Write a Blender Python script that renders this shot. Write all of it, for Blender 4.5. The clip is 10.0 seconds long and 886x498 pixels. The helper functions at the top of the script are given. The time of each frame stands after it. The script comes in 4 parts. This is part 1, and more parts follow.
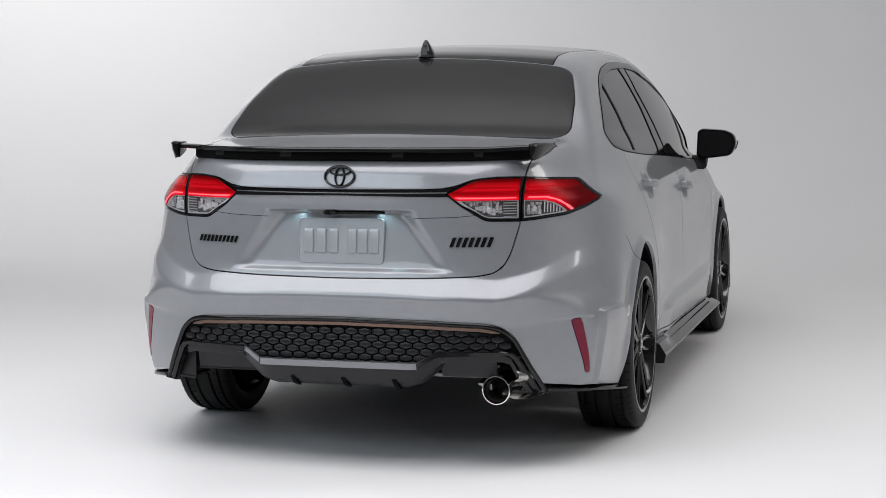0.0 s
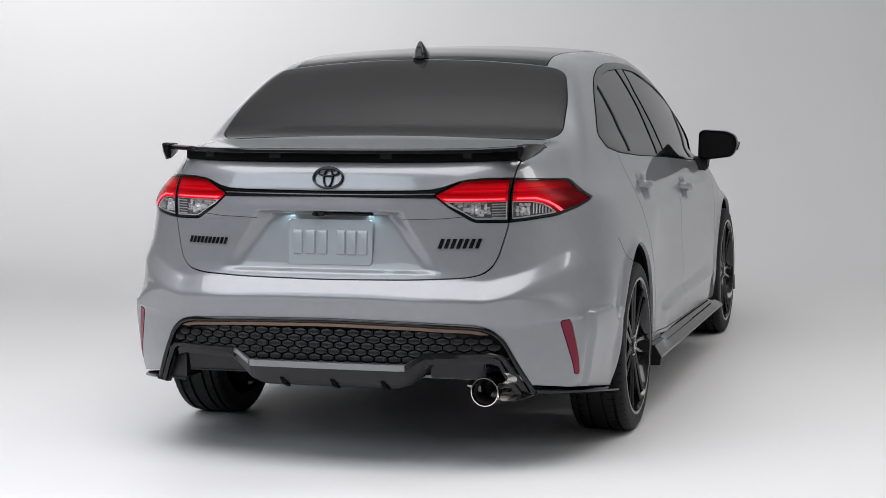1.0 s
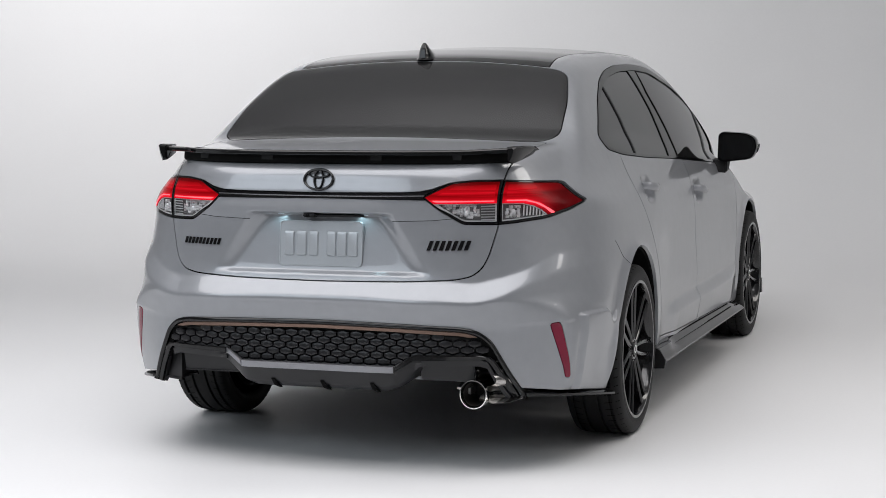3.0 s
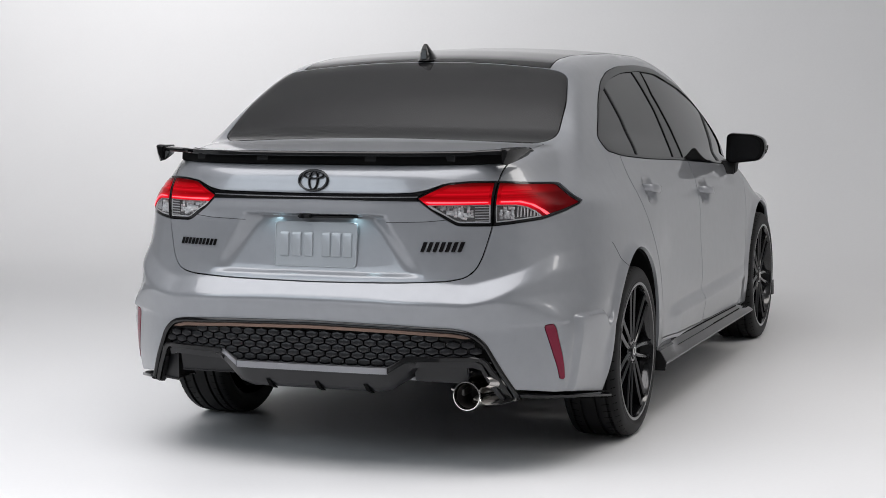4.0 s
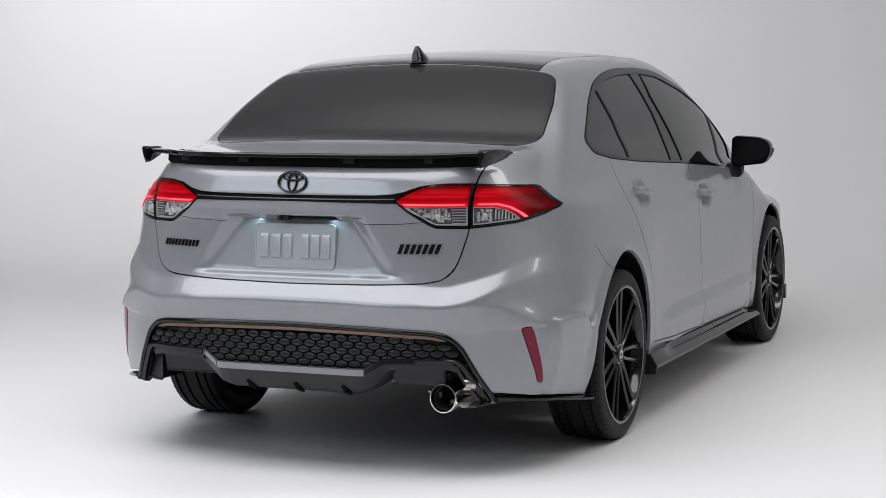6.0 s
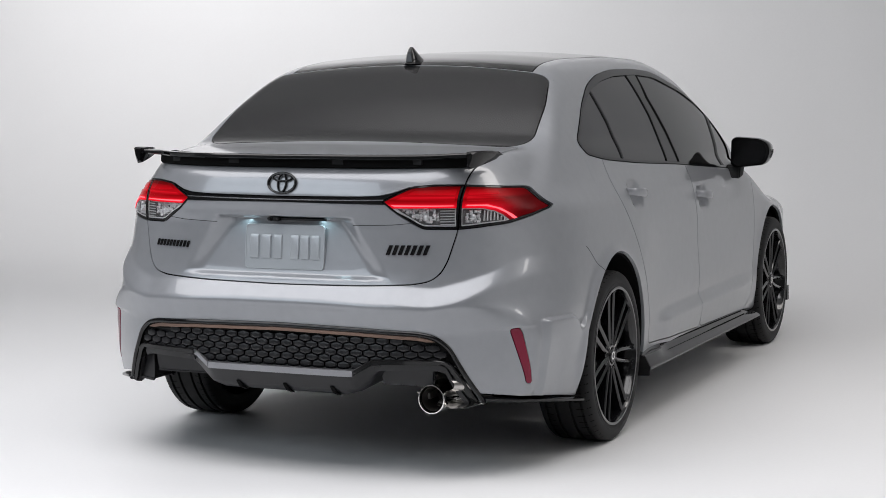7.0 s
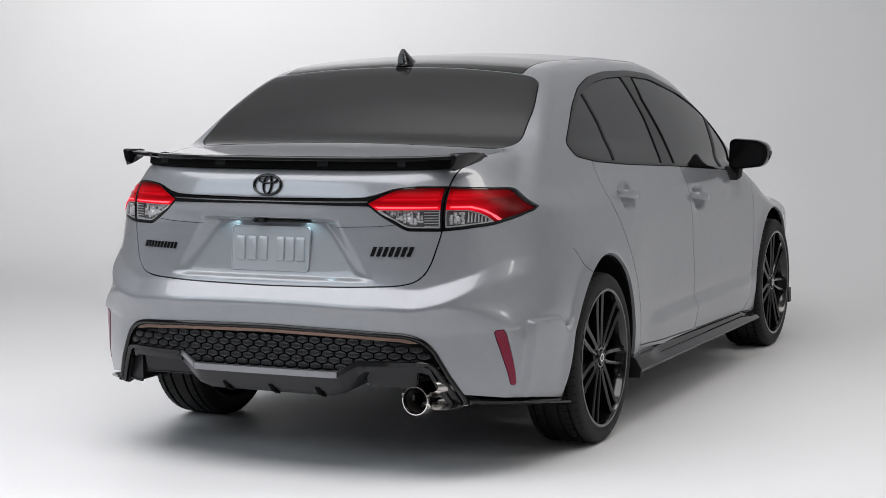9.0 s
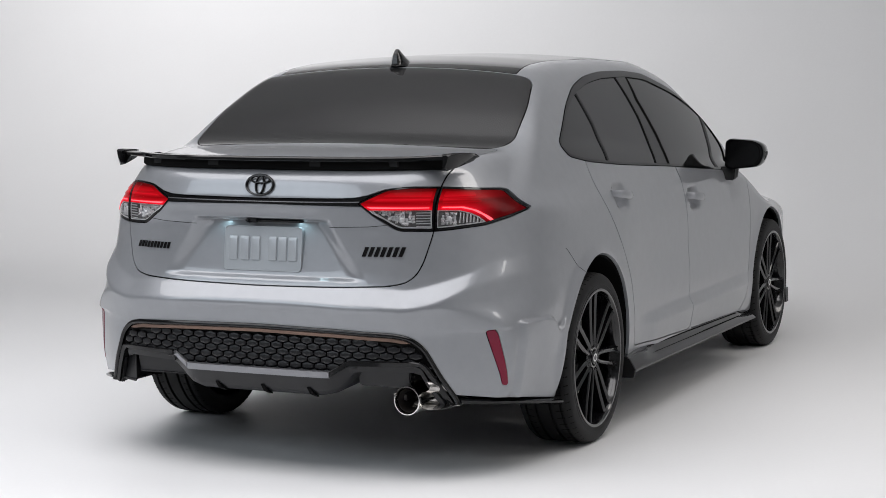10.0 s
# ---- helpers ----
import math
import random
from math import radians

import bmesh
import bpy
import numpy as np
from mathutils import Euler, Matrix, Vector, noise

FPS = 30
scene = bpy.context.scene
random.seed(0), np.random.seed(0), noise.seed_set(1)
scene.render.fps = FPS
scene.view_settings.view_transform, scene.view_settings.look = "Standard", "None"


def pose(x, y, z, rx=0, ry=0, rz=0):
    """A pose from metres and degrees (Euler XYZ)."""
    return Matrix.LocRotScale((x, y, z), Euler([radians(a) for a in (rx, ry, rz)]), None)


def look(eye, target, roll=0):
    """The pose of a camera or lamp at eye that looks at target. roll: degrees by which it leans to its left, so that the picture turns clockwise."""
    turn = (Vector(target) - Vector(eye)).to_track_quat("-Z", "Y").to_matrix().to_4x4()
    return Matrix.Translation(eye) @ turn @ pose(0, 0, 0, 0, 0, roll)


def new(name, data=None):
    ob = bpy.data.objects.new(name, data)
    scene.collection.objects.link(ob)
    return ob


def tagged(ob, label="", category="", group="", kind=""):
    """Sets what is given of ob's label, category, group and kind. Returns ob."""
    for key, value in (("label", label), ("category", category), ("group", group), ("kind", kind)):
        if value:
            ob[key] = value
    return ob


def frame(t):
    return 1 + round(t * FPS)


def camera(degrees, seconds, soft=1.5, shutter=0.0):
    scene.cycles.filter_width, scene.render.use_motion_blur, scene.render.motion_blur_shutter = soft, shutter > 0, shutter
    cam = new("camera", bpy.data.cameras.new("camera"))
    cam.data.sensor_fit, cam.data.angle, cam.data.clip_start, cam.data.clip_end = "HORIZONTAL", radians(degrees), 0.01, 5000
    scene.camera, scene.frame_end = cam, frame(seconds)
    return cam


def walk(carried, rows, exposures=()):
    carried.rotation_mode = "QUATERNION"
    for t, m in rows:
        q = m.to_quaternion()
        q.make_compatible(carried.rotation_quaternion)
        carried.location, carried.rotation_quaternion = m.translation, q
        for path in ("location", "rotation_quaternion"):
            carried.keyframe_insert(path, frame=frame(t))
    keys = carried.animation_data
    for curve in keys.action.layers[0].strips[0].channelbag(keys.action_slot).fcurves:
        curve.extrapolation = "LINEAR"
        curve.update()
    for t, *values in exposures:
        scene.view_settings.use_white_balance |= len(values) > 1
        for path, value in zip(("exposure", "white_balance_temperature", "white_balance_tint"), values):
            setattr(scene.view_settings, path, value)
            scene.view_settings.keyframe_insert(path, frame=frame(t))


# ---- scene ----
# Camera on a slider behind the car: seconds, x, y, z, yaw, pitch, roll.
# The car stands on z = 0, its rear axle on y = 0, its nose towards +y.
cam = camera(26.90, 10.0, soft=0.7)
ROWS = [
    (0.0, 2.0075, -6.8629, 1.3786, 15.443, -5.765, 0.377),
    (0.5, 2.0755, -6.8350, 1.3761, 15.807, -5.718, 0.448),
    (1.0, 2.1374, -6.8116, 1.3749, 16.361, -5.702, 0.472),
    (1.5, 2.2029, -6.7900, 1.3745, 16.998, -5.689, 0.489),
    (2.0, 2.2799, -6.7655, 1.3748, 17.720, -5.688, 0.495),
    (2.5, 2.3658, -6.7347, 1.3755, 18.421, -5.672, 0.495),
    (4.0, 2.5867, -6.6486, 1.3784, 20.280, -5.651, 0.432),
    (4.5, 2.6591, -6.6197, 1.3792, 20.975, -5.625, 0.438),
    (5.0, 2.7251, -6.5982, 1.3799, 21.492, -5.626, 0.419),
    (5.5, 2.8053, -6.5640, 1.3803, 21.991, -5.615, 0.395),
    (7.0, 2.9912, -6.4928, 1.3804, 23.253, -5.569, 0.364),
    (7.5, 3.0496, -6.4703, 1.3803, 23.615, -5.542, 0.377),
    (8.0, 3.0820, -6.4538, 1.3802, 23.918, -5.538, 0.376),
    (8.5, 3.1208, -6.4443, 1.3805, 24.178, -5.535, 0.378),
    (9.0, 3.1440, -6.4325, 1.3811, 24.280, -5.520, 0.394),
    (9.5, 3.1697, -6.4260, 1.3825, 24.396, -5.532, 0.385),
    (10.0, 3.1946, -6.4196, 1.3847, 24.502, -5.541, 0.398),
]
walk(cam, [(t, pose(x, y, z, 90 + pitch, roll, yaw)) for t, x, y, z, yaw, pitch, roll in ROWS])
# ---- light: a studio with large soft boxes ----
world = bpy.data.worlds.new("studio_air")
scene.world = world
world.use_nodes = True
world.node_tree.nodes["Background"].inputs[0].default_value = (0.9, 0.95, 1.0, 1)
world.node_tree.nodes["Background"].inputs[1].default_value = 0.005


def soft_light(name, m, wide, deep, watts, colour=(1, 1, 1), spread=180):
    data = bpy.data.lights.new(name, "AREA")
    data.shape, data.size, data.size_y, data.energy, data.color, data.spread = "RECTANGLE", wide, deep, watts, colour, radians(spread)
    ob = new(name, data)
    ob.matrix_world = m
    return ob


soft_light("overhead_light", look((-0.9, -2.5, 4.7), (-0.9, -2.5001, 0)), 7.4, 3.6, 272, (1.0, 0.983, 1.0))
soft_light("ceiling_bounce_light", look((-0.3, 0.4, 4.9), (-0.3, 0.4001, 6.0)), 5.0, 1.2, 84, (1.0, 0.985, 1.0))
soft_light("silk_light", look((-3.2, -7.2, 4.5), (0.0, -0.8, 0.6)), 7.0, 3.0, 175, (0.83, 0.918, 1.0))
soft_light("side_top_light", look((3.8, 1.4, 4.6), (1.0, 1.4, 0.4)), 1.2, 4.4, 80, (1.0, 0.962, 0.925))
soft_light("wall_wash_light", look((-6.0, 5.2, 5.2), (-5.6, 8.6, 2.8)), 6.0, 1.2, 130, (1.0, 0.985, 0.995), spread=150)
soft_light("side_wash_light", look((5.6, -0.6, 5.0), (9.0, 0.2, 2.2)), 6.0, 0.8, 68, (1.0, 0.98, 0.97), spread=130)
scene.view_settings.exposure = 0.0

# ---- materials ----
def material(name, colour, rough=0.5, metal=0.0, coat=0.0, **more):
    m = bpy.data.materials.new(name)
    m.use_nodes = True
    b = m.node_tree.nodes["Principled BSDF"]
    b.inputs["Base Color"].default_value = (*colour, 1)
    b.inputs["Roughness"].default_value = rough
    b.inputs["Metallic"].default_value = metal
    b.inputs["Coat Weight"].default_value = coat
    b.inputs["Coat Roughness"].default_value = more.get("coat_rough", 0.03)
    if "glow" in more:
        b.inputs["Emission Color"].default_value = (*more["glow"], 1)
        b.inputs["Emission Strength"].default_value = more["power"]
    if "clear" in more:
        b.inputs["Transmission Weight"].default_value = more["clear"]
    b.inputs["IOR"].default_value = more.get("ior", 1.5)
    return m


def grain(m, scale, amount, bump=0.0, dark=0.0, rough=0.0):
    """Fine and broad variation of colour, gloss and relief."""
    t = m.node_tree
    b = t.nodes["Principled BSDF"]
    where = t.nodes.new("ShaderNodeTexCoord")
    fine, broad = t.nodes.new("ShaderNodeTexNoise"), t.nodes.new("ShaderNodeTexNoise")
    fine.inputs["Scale"].default_value, broad.inputs["Scale"].default_value = scale, scale / 40
    fine.inputs["Detail"].default_value, broad.inputs["Detail"].default_value = 4, 5
    for node in (fine, broad):
        t.links.new(where.outputs["Object"], node.inputs["Vector"])
    add = t.nodes.new("ShaderNodeMath")
    add.operation = "ADD"
    t.links.new(fine.outputs["Fac"], add.inputs[0])
    t.links.new(broad.outputs["Fac"], add.inputs[1])
    ramp = t.nodes.new("ShaderNodeMapRange")
    ramp.inputs["From Min"].default_value, ramp.inputs["From Max"].default_value = 0.6, 1.4
    ramp.inputs["To Min"].default_value, ramp.inputs["To Max"].default_value = 1 - amount, 1 + amount
    t.links.new(add.outputs[0], ramp.inputs["Value"])
    mix = t.nodes.new("ShaderNodeVectorMath")
    mix.operation = "SCALE"
    mix.inputs[0].default_value = b.inputs["Base Color"].default_value[:3]
    t.links.new(ramp.outputs[0], mix.inputs["Scale"])
    t.links.new(mix.outputs[0], b.inputs["Base Color"])
    if rough:
        r = t.nodes.new("ShaderNodeMapRange")
        base = b.inputs["Roughness"].default_value
        r.inputs["From Min"].default_value, r.inputs["From Max"].default_value = 0.3, 0.7
        r.inputs["To Min"].default_value, r.inputs["To Max"].default_value = base - rough, base + rough
        t.links.new(broad.outputs["Fac"], r.inputs["Value"])
        t.links.new(r.outputs[0], b.inputs["Roughness"])
    if bump:
        node = t.nodes.new("ShaderNodeBump")
        node.inputs["Strength"].default_value, node.inputs["Distance"].default_value = 0.5, bump
        t.links.new(fine.outputs["Fac"], node.inputs["Height"])
        t.links.new(node.outputs[0], b.inputs["Normal"])
    return m


PAINT = grain(material("cement_grey_paint", (0.275, 0.284, 0.302), 0.33, 0.36, 0.9, coat_rough=0.025, ior=1.15), 900, 0.05)
GLOSS_BLACK = material("gloss_black", (0.004, 0.004, 0.0045), 0.07, ior=1.42)
GLINT_METAL = material("bright_glint_metal", (0.62, 0.62, 0.64), 0.22, 1.0)
SATIN_BLACK = grain(material("satin_black_plastic", (0.010, 0.010, 0.011), 0.42, ior=1.4), 500, 0.15, 0.0002)
GREY_PLASTIC = grain(material("dark_grey_plastic", (0.009, 0.009, 0.0105), 0.30, ior=1.42), 600, 0.12, 0.0002)
LINER = material("inner_black", (0.004, 0.004, 0.004), 0.9, ior=1.2)
TINT = material("tinted_glass", (0.014, 0.014, 0.0145), 0.03, ior=1.55)
RUBBER = grain(material("tyre_rubber", (0.009, 0.009, 0.0095), 0.58, ior=1.30), 300, 0.2, 0.0003)
RIM_BLACK = material("black_alloy", (0.005, 0.005, 0.006), 0.13, 0, 0.5, ior=1.5)
CHROME = material("polished_steel", (0.75, 0.74, 0.72), 0.12, 1.0)
DULL_STEEL = grain(material("brushed_steel", (0.40, 0.385, 0.37), 0.30, 1.0), 200, 0.2)
SOOT = grain(material("sooty_pipe", (0.035, 0.030, 0.027), 0.6, 0.4), 200, 0.3)
BRONZE = material("bronze_trim", (0.20, 0.135, 0.108), 0.38, 0.8)
SILVER = grain(material("silver_satin_trim", (0.33, 0.33, 0.35), 0.33, 0.85), 300, 0.08)
def lamp_red(name, power, shades):
    """Red lamp plastic lit from behind: brightest along its foot, fading to the top and to the outer tip."""
    m = material(name, (0.05, 0.0004, 0.001), 0.22, ior=1.12, glow=(1, 0, 0), power=power)
    t = m.node_tree
    where, part_of = t.nodes.new("ShaderNodeTexCoord"), t.nodes.new("ShaderNodeSeparateXYZ")
    t.links.new(where.outputs["Object"], part_of.inputs[0])
    high = t.nodes.new("ShaderNodeMapRange")
    high.inputs["From Min"].default_value, high.inputs["From Max"].default_value = 0.865, 0.995
    t.links.new(part_of.outputs["Z"], high.inputs["Value"])
    ramp = t.nodes.new("ShaderNodeValToRGB")
    for k, (at, v) in enumerate(shades):
        e = ramp.color_ramp.elements[k] if k < 2 else ramp.color_ramp.elements.new(at)
        e.position, e.color = at, (v, v * v * 0.012, v * v * 0.035, 1)
    t.links.new(high.outputs[0], ramp.inputs[0])
    wide = t.nodes.new("ShaderNodeMath")
    wide.operation = "ABSOLUTE"
    t.links.new(part_of.outputs["X"], wide.inputs[0])
    fade = t.nodes.new("ShaderNodeMapRange")
    fade.interpolation_type = "SMOOTHSTEP"
    for key, v in (("From Min", 0.668), ("From Max", 0.772), ("To Min", power), ("To Max", power * 0.07)):
        fade.inputs[key].default_value = v
    t.links.new(wide.outputs[0], fade.inputs["Value"])
    b = t.nodes["Principled BSDF"]
    t.links.new(ramp.outputs[0], b.inputs["Emission Color"])
    t.links.new(fade.outputs[0], b.inputs["Emission Strength"])
    return m


RED_LENS = lamp_red("red_lens", 0.85, ((0.0, 0.5), (1.0, 0.01), (0.40, 0.80), (0.50, 0.52), (0.61, 0.22), (0.68, 0.50), (0.77, 0.34), (0.885, 0.10)))
RED_GLOW = lamp_red("lit_red_lamp", 0.95, ((0.0, 0.8), (1.0, 0.02), (0.40, 1.0), (0.50, 0.68), (0.61, 0.30), (0.68, 0.66), (0.77, 0.45), (0.885, 0.16)))
REFLECTOR = material("dark_red_reflector", (0.19, 0.009, 0.032), 0.2, ior=1.35)
PLATE = grain(material("embossed_plate", (0.36, 0.385, 0.41), 0.35, 0.2), 300, 0.05)
FLOOR = grain(material("white_studio_paint", (0.78, 0.78, 0.785), 0.5), 60, 0.015, 0.0002, rough=0.05)
GREY_WALL = grain(material("unseen_pale_wall", (0.62, 0.62, 0.62), 0.8), 30, 0.05)
UNSEEN_FLOOR = grain(material("unseen_dark_floor", (0.16, 0.16, 0.16), 0.6), 20, 0.25, 0.0005)
DARK_WALL = grain(material("unseen_grey_wall", (0.30, 0.30, 0.30), 0.8), 30, 0.1)
LAMP_DARK = grain(material("lamp_inner_bowl", (0.13, 0.125, 0.128), 0.30, 0.5), 400, 0.3)
LAMP_SILVER = material("lamp_reflector", (0.50, 0.50, 0.51), 0.32, 0.55)
CLEAR = material("clear_lens", (1, 1, 1), 0.02, 0, 0, clear=1.0, ior=1.2)
HOT = material("lit_lamp_core", (0.6, 0.1, 0.1), 0.2, glow=(1.0, 0.07, 0.10), power=1.6)
MIRROR = material("mirror_glass", (0.04, 0.04, 0.042), 0.12, 1.0)
PLATE_LAMP = material("lit_plate_lamp", (0.8, 0.9, 1.0), 0.3, glow=(0.6, 0.88, 1.0), power=0.10)
DISC_STEEL = grain(material("brake_disc_steel", (0.30, 0.29, 0.28), 0.35, 1.0), 150, 0.2)
WHITE_PRINT = material("white_wheel_badge", (0.7, 0.7, 0.7), 0.4)

# ---- body shape: one smooth solid, given as a field that is negative inside ----
def curve(points, blur):
    """A smooth function through (position, value) pairs; blur rounds its corners, in metres."""
    p = np.array(points, float)
    s = np.linspace(p[0, 0] - 0.5, p[-1, 0] + 0.5, 2400)
    v = np.interp(s, p[:, 0], p[:, 1])
    step = s[1] - s[0]
    k = np.arange(-int(3 * blur / step) - 1, int(3 * blur / step) + 2) * step
    w = np.exp(-0.5 * (k / blur) ** 2)
    pad = len(k) // 2
    v = np.convolve(np.pad(v, pad, mode="edge"), w / w.sum(), mode="valid")
    return lambda q: np.interp(q, s, v)


def smax(a, b, r):
    h = np.clip(0.5 + 0.5 * (a - b) / r, 0, 1)
    return b + (a - b) * h + r * h * (1 - h)


def smin(a, b, r):
    return -smax(-a, -b, r)


def step01(v, a, b):
    t = np.clip((v - a) / (b - a), 0, 1)
    return t * t * (3 - 2 * t)


def bell(v, c, w):
    return np.exp(-((v - c) / w) ** 2)


# heights against rear reach, half width and squareness of the plan outline
REACH = curve([(0.18, 0.90), (0.26, 0.945), (0.36, 0.962), (0.50, 0.968), (0.545, 0.982), (0.588, 0.996), (0.598, 0.993),
               (0.646, 0.956), (0.658, 0.945), (0.70, 0.938), (0.85, 0.928), (0.90, 0.934), (0.935, 0.940), (0.955, 0.942), (0.99, 0.932), (1.04, 0.922), (1.12, 0.90)], 0.007)
HALF = curve([(0.18, 0.865), (0.30, 0.877), (0.45, 0.880), (0.60, 0.884), (0.70, 0.880), (0.80, 0.866), (0.90, 0.840),
              (0.97, 0.796), (1.02, 0.766), (1.10, 0.735), (1.2, 0.68)], 0.03)
STERN = curve([(0.18, 0.835), (0.30, 0.862), (0.45, 0.878), (0.60, 0.884), (0.70, 0.880), (0.80, 0.870), (0.90, 0.853),
               (0.968, 0.790), (1.03, 0.735), (1.12, 0.69), (1.2, 0.65)], 0.025)
SQUARE = curve([(0.2, 3.6), (0.55, 3.6), (0.75, 3.1), (0.9, 3.2), (1.1, 3.3)], 0.06)
RISE = curve([(0.0, 0.0), (0.45, 0.0), (0.545, -0.010), (0.63, 0.012), (0.70, 0.042), (0.77, 0.085), (0.9, 0.10)], 0.02)
WAIST = curve([(-1.0, 0.0), (0.0, 0.0), (0.35, 0.004), (0.8, -0.014), (1.4, -0.016), (2.2, -0.020), (2.75, -0.038), (3.2, -0.055), (4, -0.08)], 0.2)
DECK = curve([(-1.1, 1.01), (-0.95, 1.038), (-0.90, 1.052), (-0.8, 1.066), (-0.6, 1.089), (-0.4, 1.107), (-0.2, 1.115), (0.5, 1.09), (1.2, 1.03), (1.9, 0.962), (2.15, 0.955), (2.4, 0.925),
              (2.9, 0.865), (3.3, 0.79), (3.6, 0.68), (3.9, 0.55)], 0.05)
ROOF = curve([(-0.9, 0.72), (-0.32, 1.118), (-0.10, 1.268), (0.10, 1.380), (0.22, 1.416), (0.45, 1.440), (0.95, 1.453), (1.40, 1.440), (1.72, 1.398),
              (2.0, 1.29), (2.2, 1.19), (2.75, 0.91), (3.3, 0.6)], 0.045)
TUMBLE = curve([(0.85, 0.80), (1.0, 0.785), (1.1, 0.743), (1.2, 0.697), (1.3, 0.645), (1.4, 0.58), (1.5, 0.50)], 0.03)


def body_field(x, y, z):
    ax = np.abs(x)
    stern = step01(-y, -0.15, 0.45)
    rise = RISE(ax)
    b, n = REACH(z - rise * step01(z, 0.5, 0.62) * (1 - step01(z, 0.76, 0.86))), SQUARE(z)
    a = HALF(z) * (1 - stern) + STERN(z) * stern + WAIST(y)
    back = np.clip(-y, 0, None) / b
    front = np.clip(y - 2.7, 0, None) / (0.93 - 0.10 * (z - 0.55) ** 2 * 4)
    u = (ax / a) ** n + back ** n + front ** 2.6
    side = (u ** (1 / n) - 1) * np.where(y < 0, 0.88, 0.85)
    # the bumper's corners turn in behind an upright fold
    turn = np.hypot(np.maximum(ax, 0.295) - 0.295, y + 0.275 + b - 0.965) - 0.68
    turn = turn - 0.12 * step01(z, 0.57, 0.74) - 0.05 * (1 - step01(z, 0.20, 0.28))
    side = side - 0.9 * np.clip(-y - 0.5, 0, 0.3) ** 2 * step01(z, 0.20, 0.30) * (1 - step01(z, 0.44, 0.62)) * step01(ax, 0.6, 0.75)
    side = smax(side, np.where(y < -0.3, turn, -1.0), 0.010)
    side = side + 0.007 * (1 - step01(z, 0.507, 0.521)) * step01(ax, 0.64, 0.76) * (1 - step01(y, -0.70, -0.665)) * (y < -0.3)
    # flared lips over the wheels
    r1 = np.sqrt(y ** 2 + (z - 0.33) ** 2)
    r2 = np.sqrt((y - 2.64) ** 2 + (z - 0.33) ** 2)
    flare = (0.020 * bell(r1, 0.352, 0.030) + 0.010 * bell(r2, 0.355, 0.045)) * step01(z, 0.15, 0.4)
    side = side - flare * step01(ax, 0.6, 0.8)
    # upright fold and ledge on the bumper's flank
    flank = step01(ax, 0.6, 0.78)
    side = side - flank * ((0.020 * bell(z, 0.55, 0.11) + 0.010 * bell(z, 0.92, 0.05)) * bell(y, -0.48, 0.16))
    ledge = 0.530 - 0.055 * bell(y, -0.385, 0.05)
    side = side - 0.017 * flank * step01(-y, 0.32, 0.37) * (1 - step01(z, ledge - 0.008, ledge + 0.008)) * step01(y, -0.66, -0.62)
    # doors are hollowed along their foot
    side = side + (0.010 * bell(z, 0.63, 0.10) + 0.024 * (1 - step01(z, 0.24, 0.47))) * step01(y, 0.35, 0.7) * step01(-y, -2.35, -2.0)
    side = side - 0.030 * (1 - step01(z, 0.350, 0.415)) * step01(y, 0.5, 0.8) * (1 - step01(y, 2.0, 2.35))
    # cups behind the door handles
    for hy, hz in ((0.41, 0.890), (1.37, 0.820)):
        side = side + 0.026 * np.exp(-((y - hy) / 0.058) ** 4 - ((z - hz) / 0.042) ** 4) * (ax > 0.5)
    top = z - (DECK(y) - 0.03 * ax ** 2 - 0.213 * step01(y, 2.05, 2.75) * ax ** 2)
    low = smax(side, top * 0.95, 0.05)
    low = smax(low, 0.205 - z, 0.03)
    taper = 0.03 * np.clip(0.35 - y, 0, None) ** 2 + 0.05 * np.clip(y - 1.2, 0, None) ** 2
    g = smax((ax - TUMBLE(z) + taper) * 0.9, (z - ROOF(y) + (0.095 + 0.14 * step01(y, 1.4, 2.0)) * ax ** 2) * np.where(y < 0.12, 0.84, 0.95), 0.06)
    g = smax(g, 0.9 - z, 0.02)
    # the hollow that holds the plate
    w = 0.235 + np.clip(0.868 - z, 0, None) * 0.70
    hollow = step01(w - ax, -0.04, 0.04) * step01(z, 0.671, 0.689) * (1 - step01(z, 0.872, 0.885)) * (y < -0.5)
    return smin(low, g, 0.045) + (0.014 + 0.130 * np.clip(z - 0.66, 0, None)) * 0.9 * hollow


def rear_y(x, z):
    """Where the tail's outline lies at a given x and height."""
    b, a, n = REACH(z), STERN(z), SQUARE(z)
    return -b * np.clip(1 - (np.abs(x) / a) ** n, 0, 1) ** (1 / n)
# ---- end of body shape ----
# ---- mesh tools ----
def link(name, mesh, mat, parent=None, label=""):
    mesh.materials.append(mat)
    ob = new(name, mesh)
    ob.parent = parent
    if label:
        ob["label"] = label
    return ob


def part(name, bm, mat, parent=None, label="", smooth=True):
    """One bmesh as one mesh object under a thing or a part."""
    mesh = bpy.data.meshes.new(name)
    bmesh.ops.recalc_face_normals(bm, faces=bm.faces[:])
    for f in bm.faces:
        f.smooth = smooth
    bm.to_mesh(mesh)
    bm.free()
    if smooth:
        mesh.set_sharp_from_angle(angle=radians(38))
    return link(name, mesh, mat, parent, label)


def thing(name, label, category, at=(0, 0, 0), group=""):
    ob = new(name)
    ob.location = at
    ob.empty_display_size = 0.1
    return tagged(ob, label, category, group)


def gradient(p, field):
    h = 0.0015
    f = [(field(*(p + d).T) - field(*(p - d).T)) / (2 * h) for d in np.eye(3) * h]
    return np.stack(f, 1)


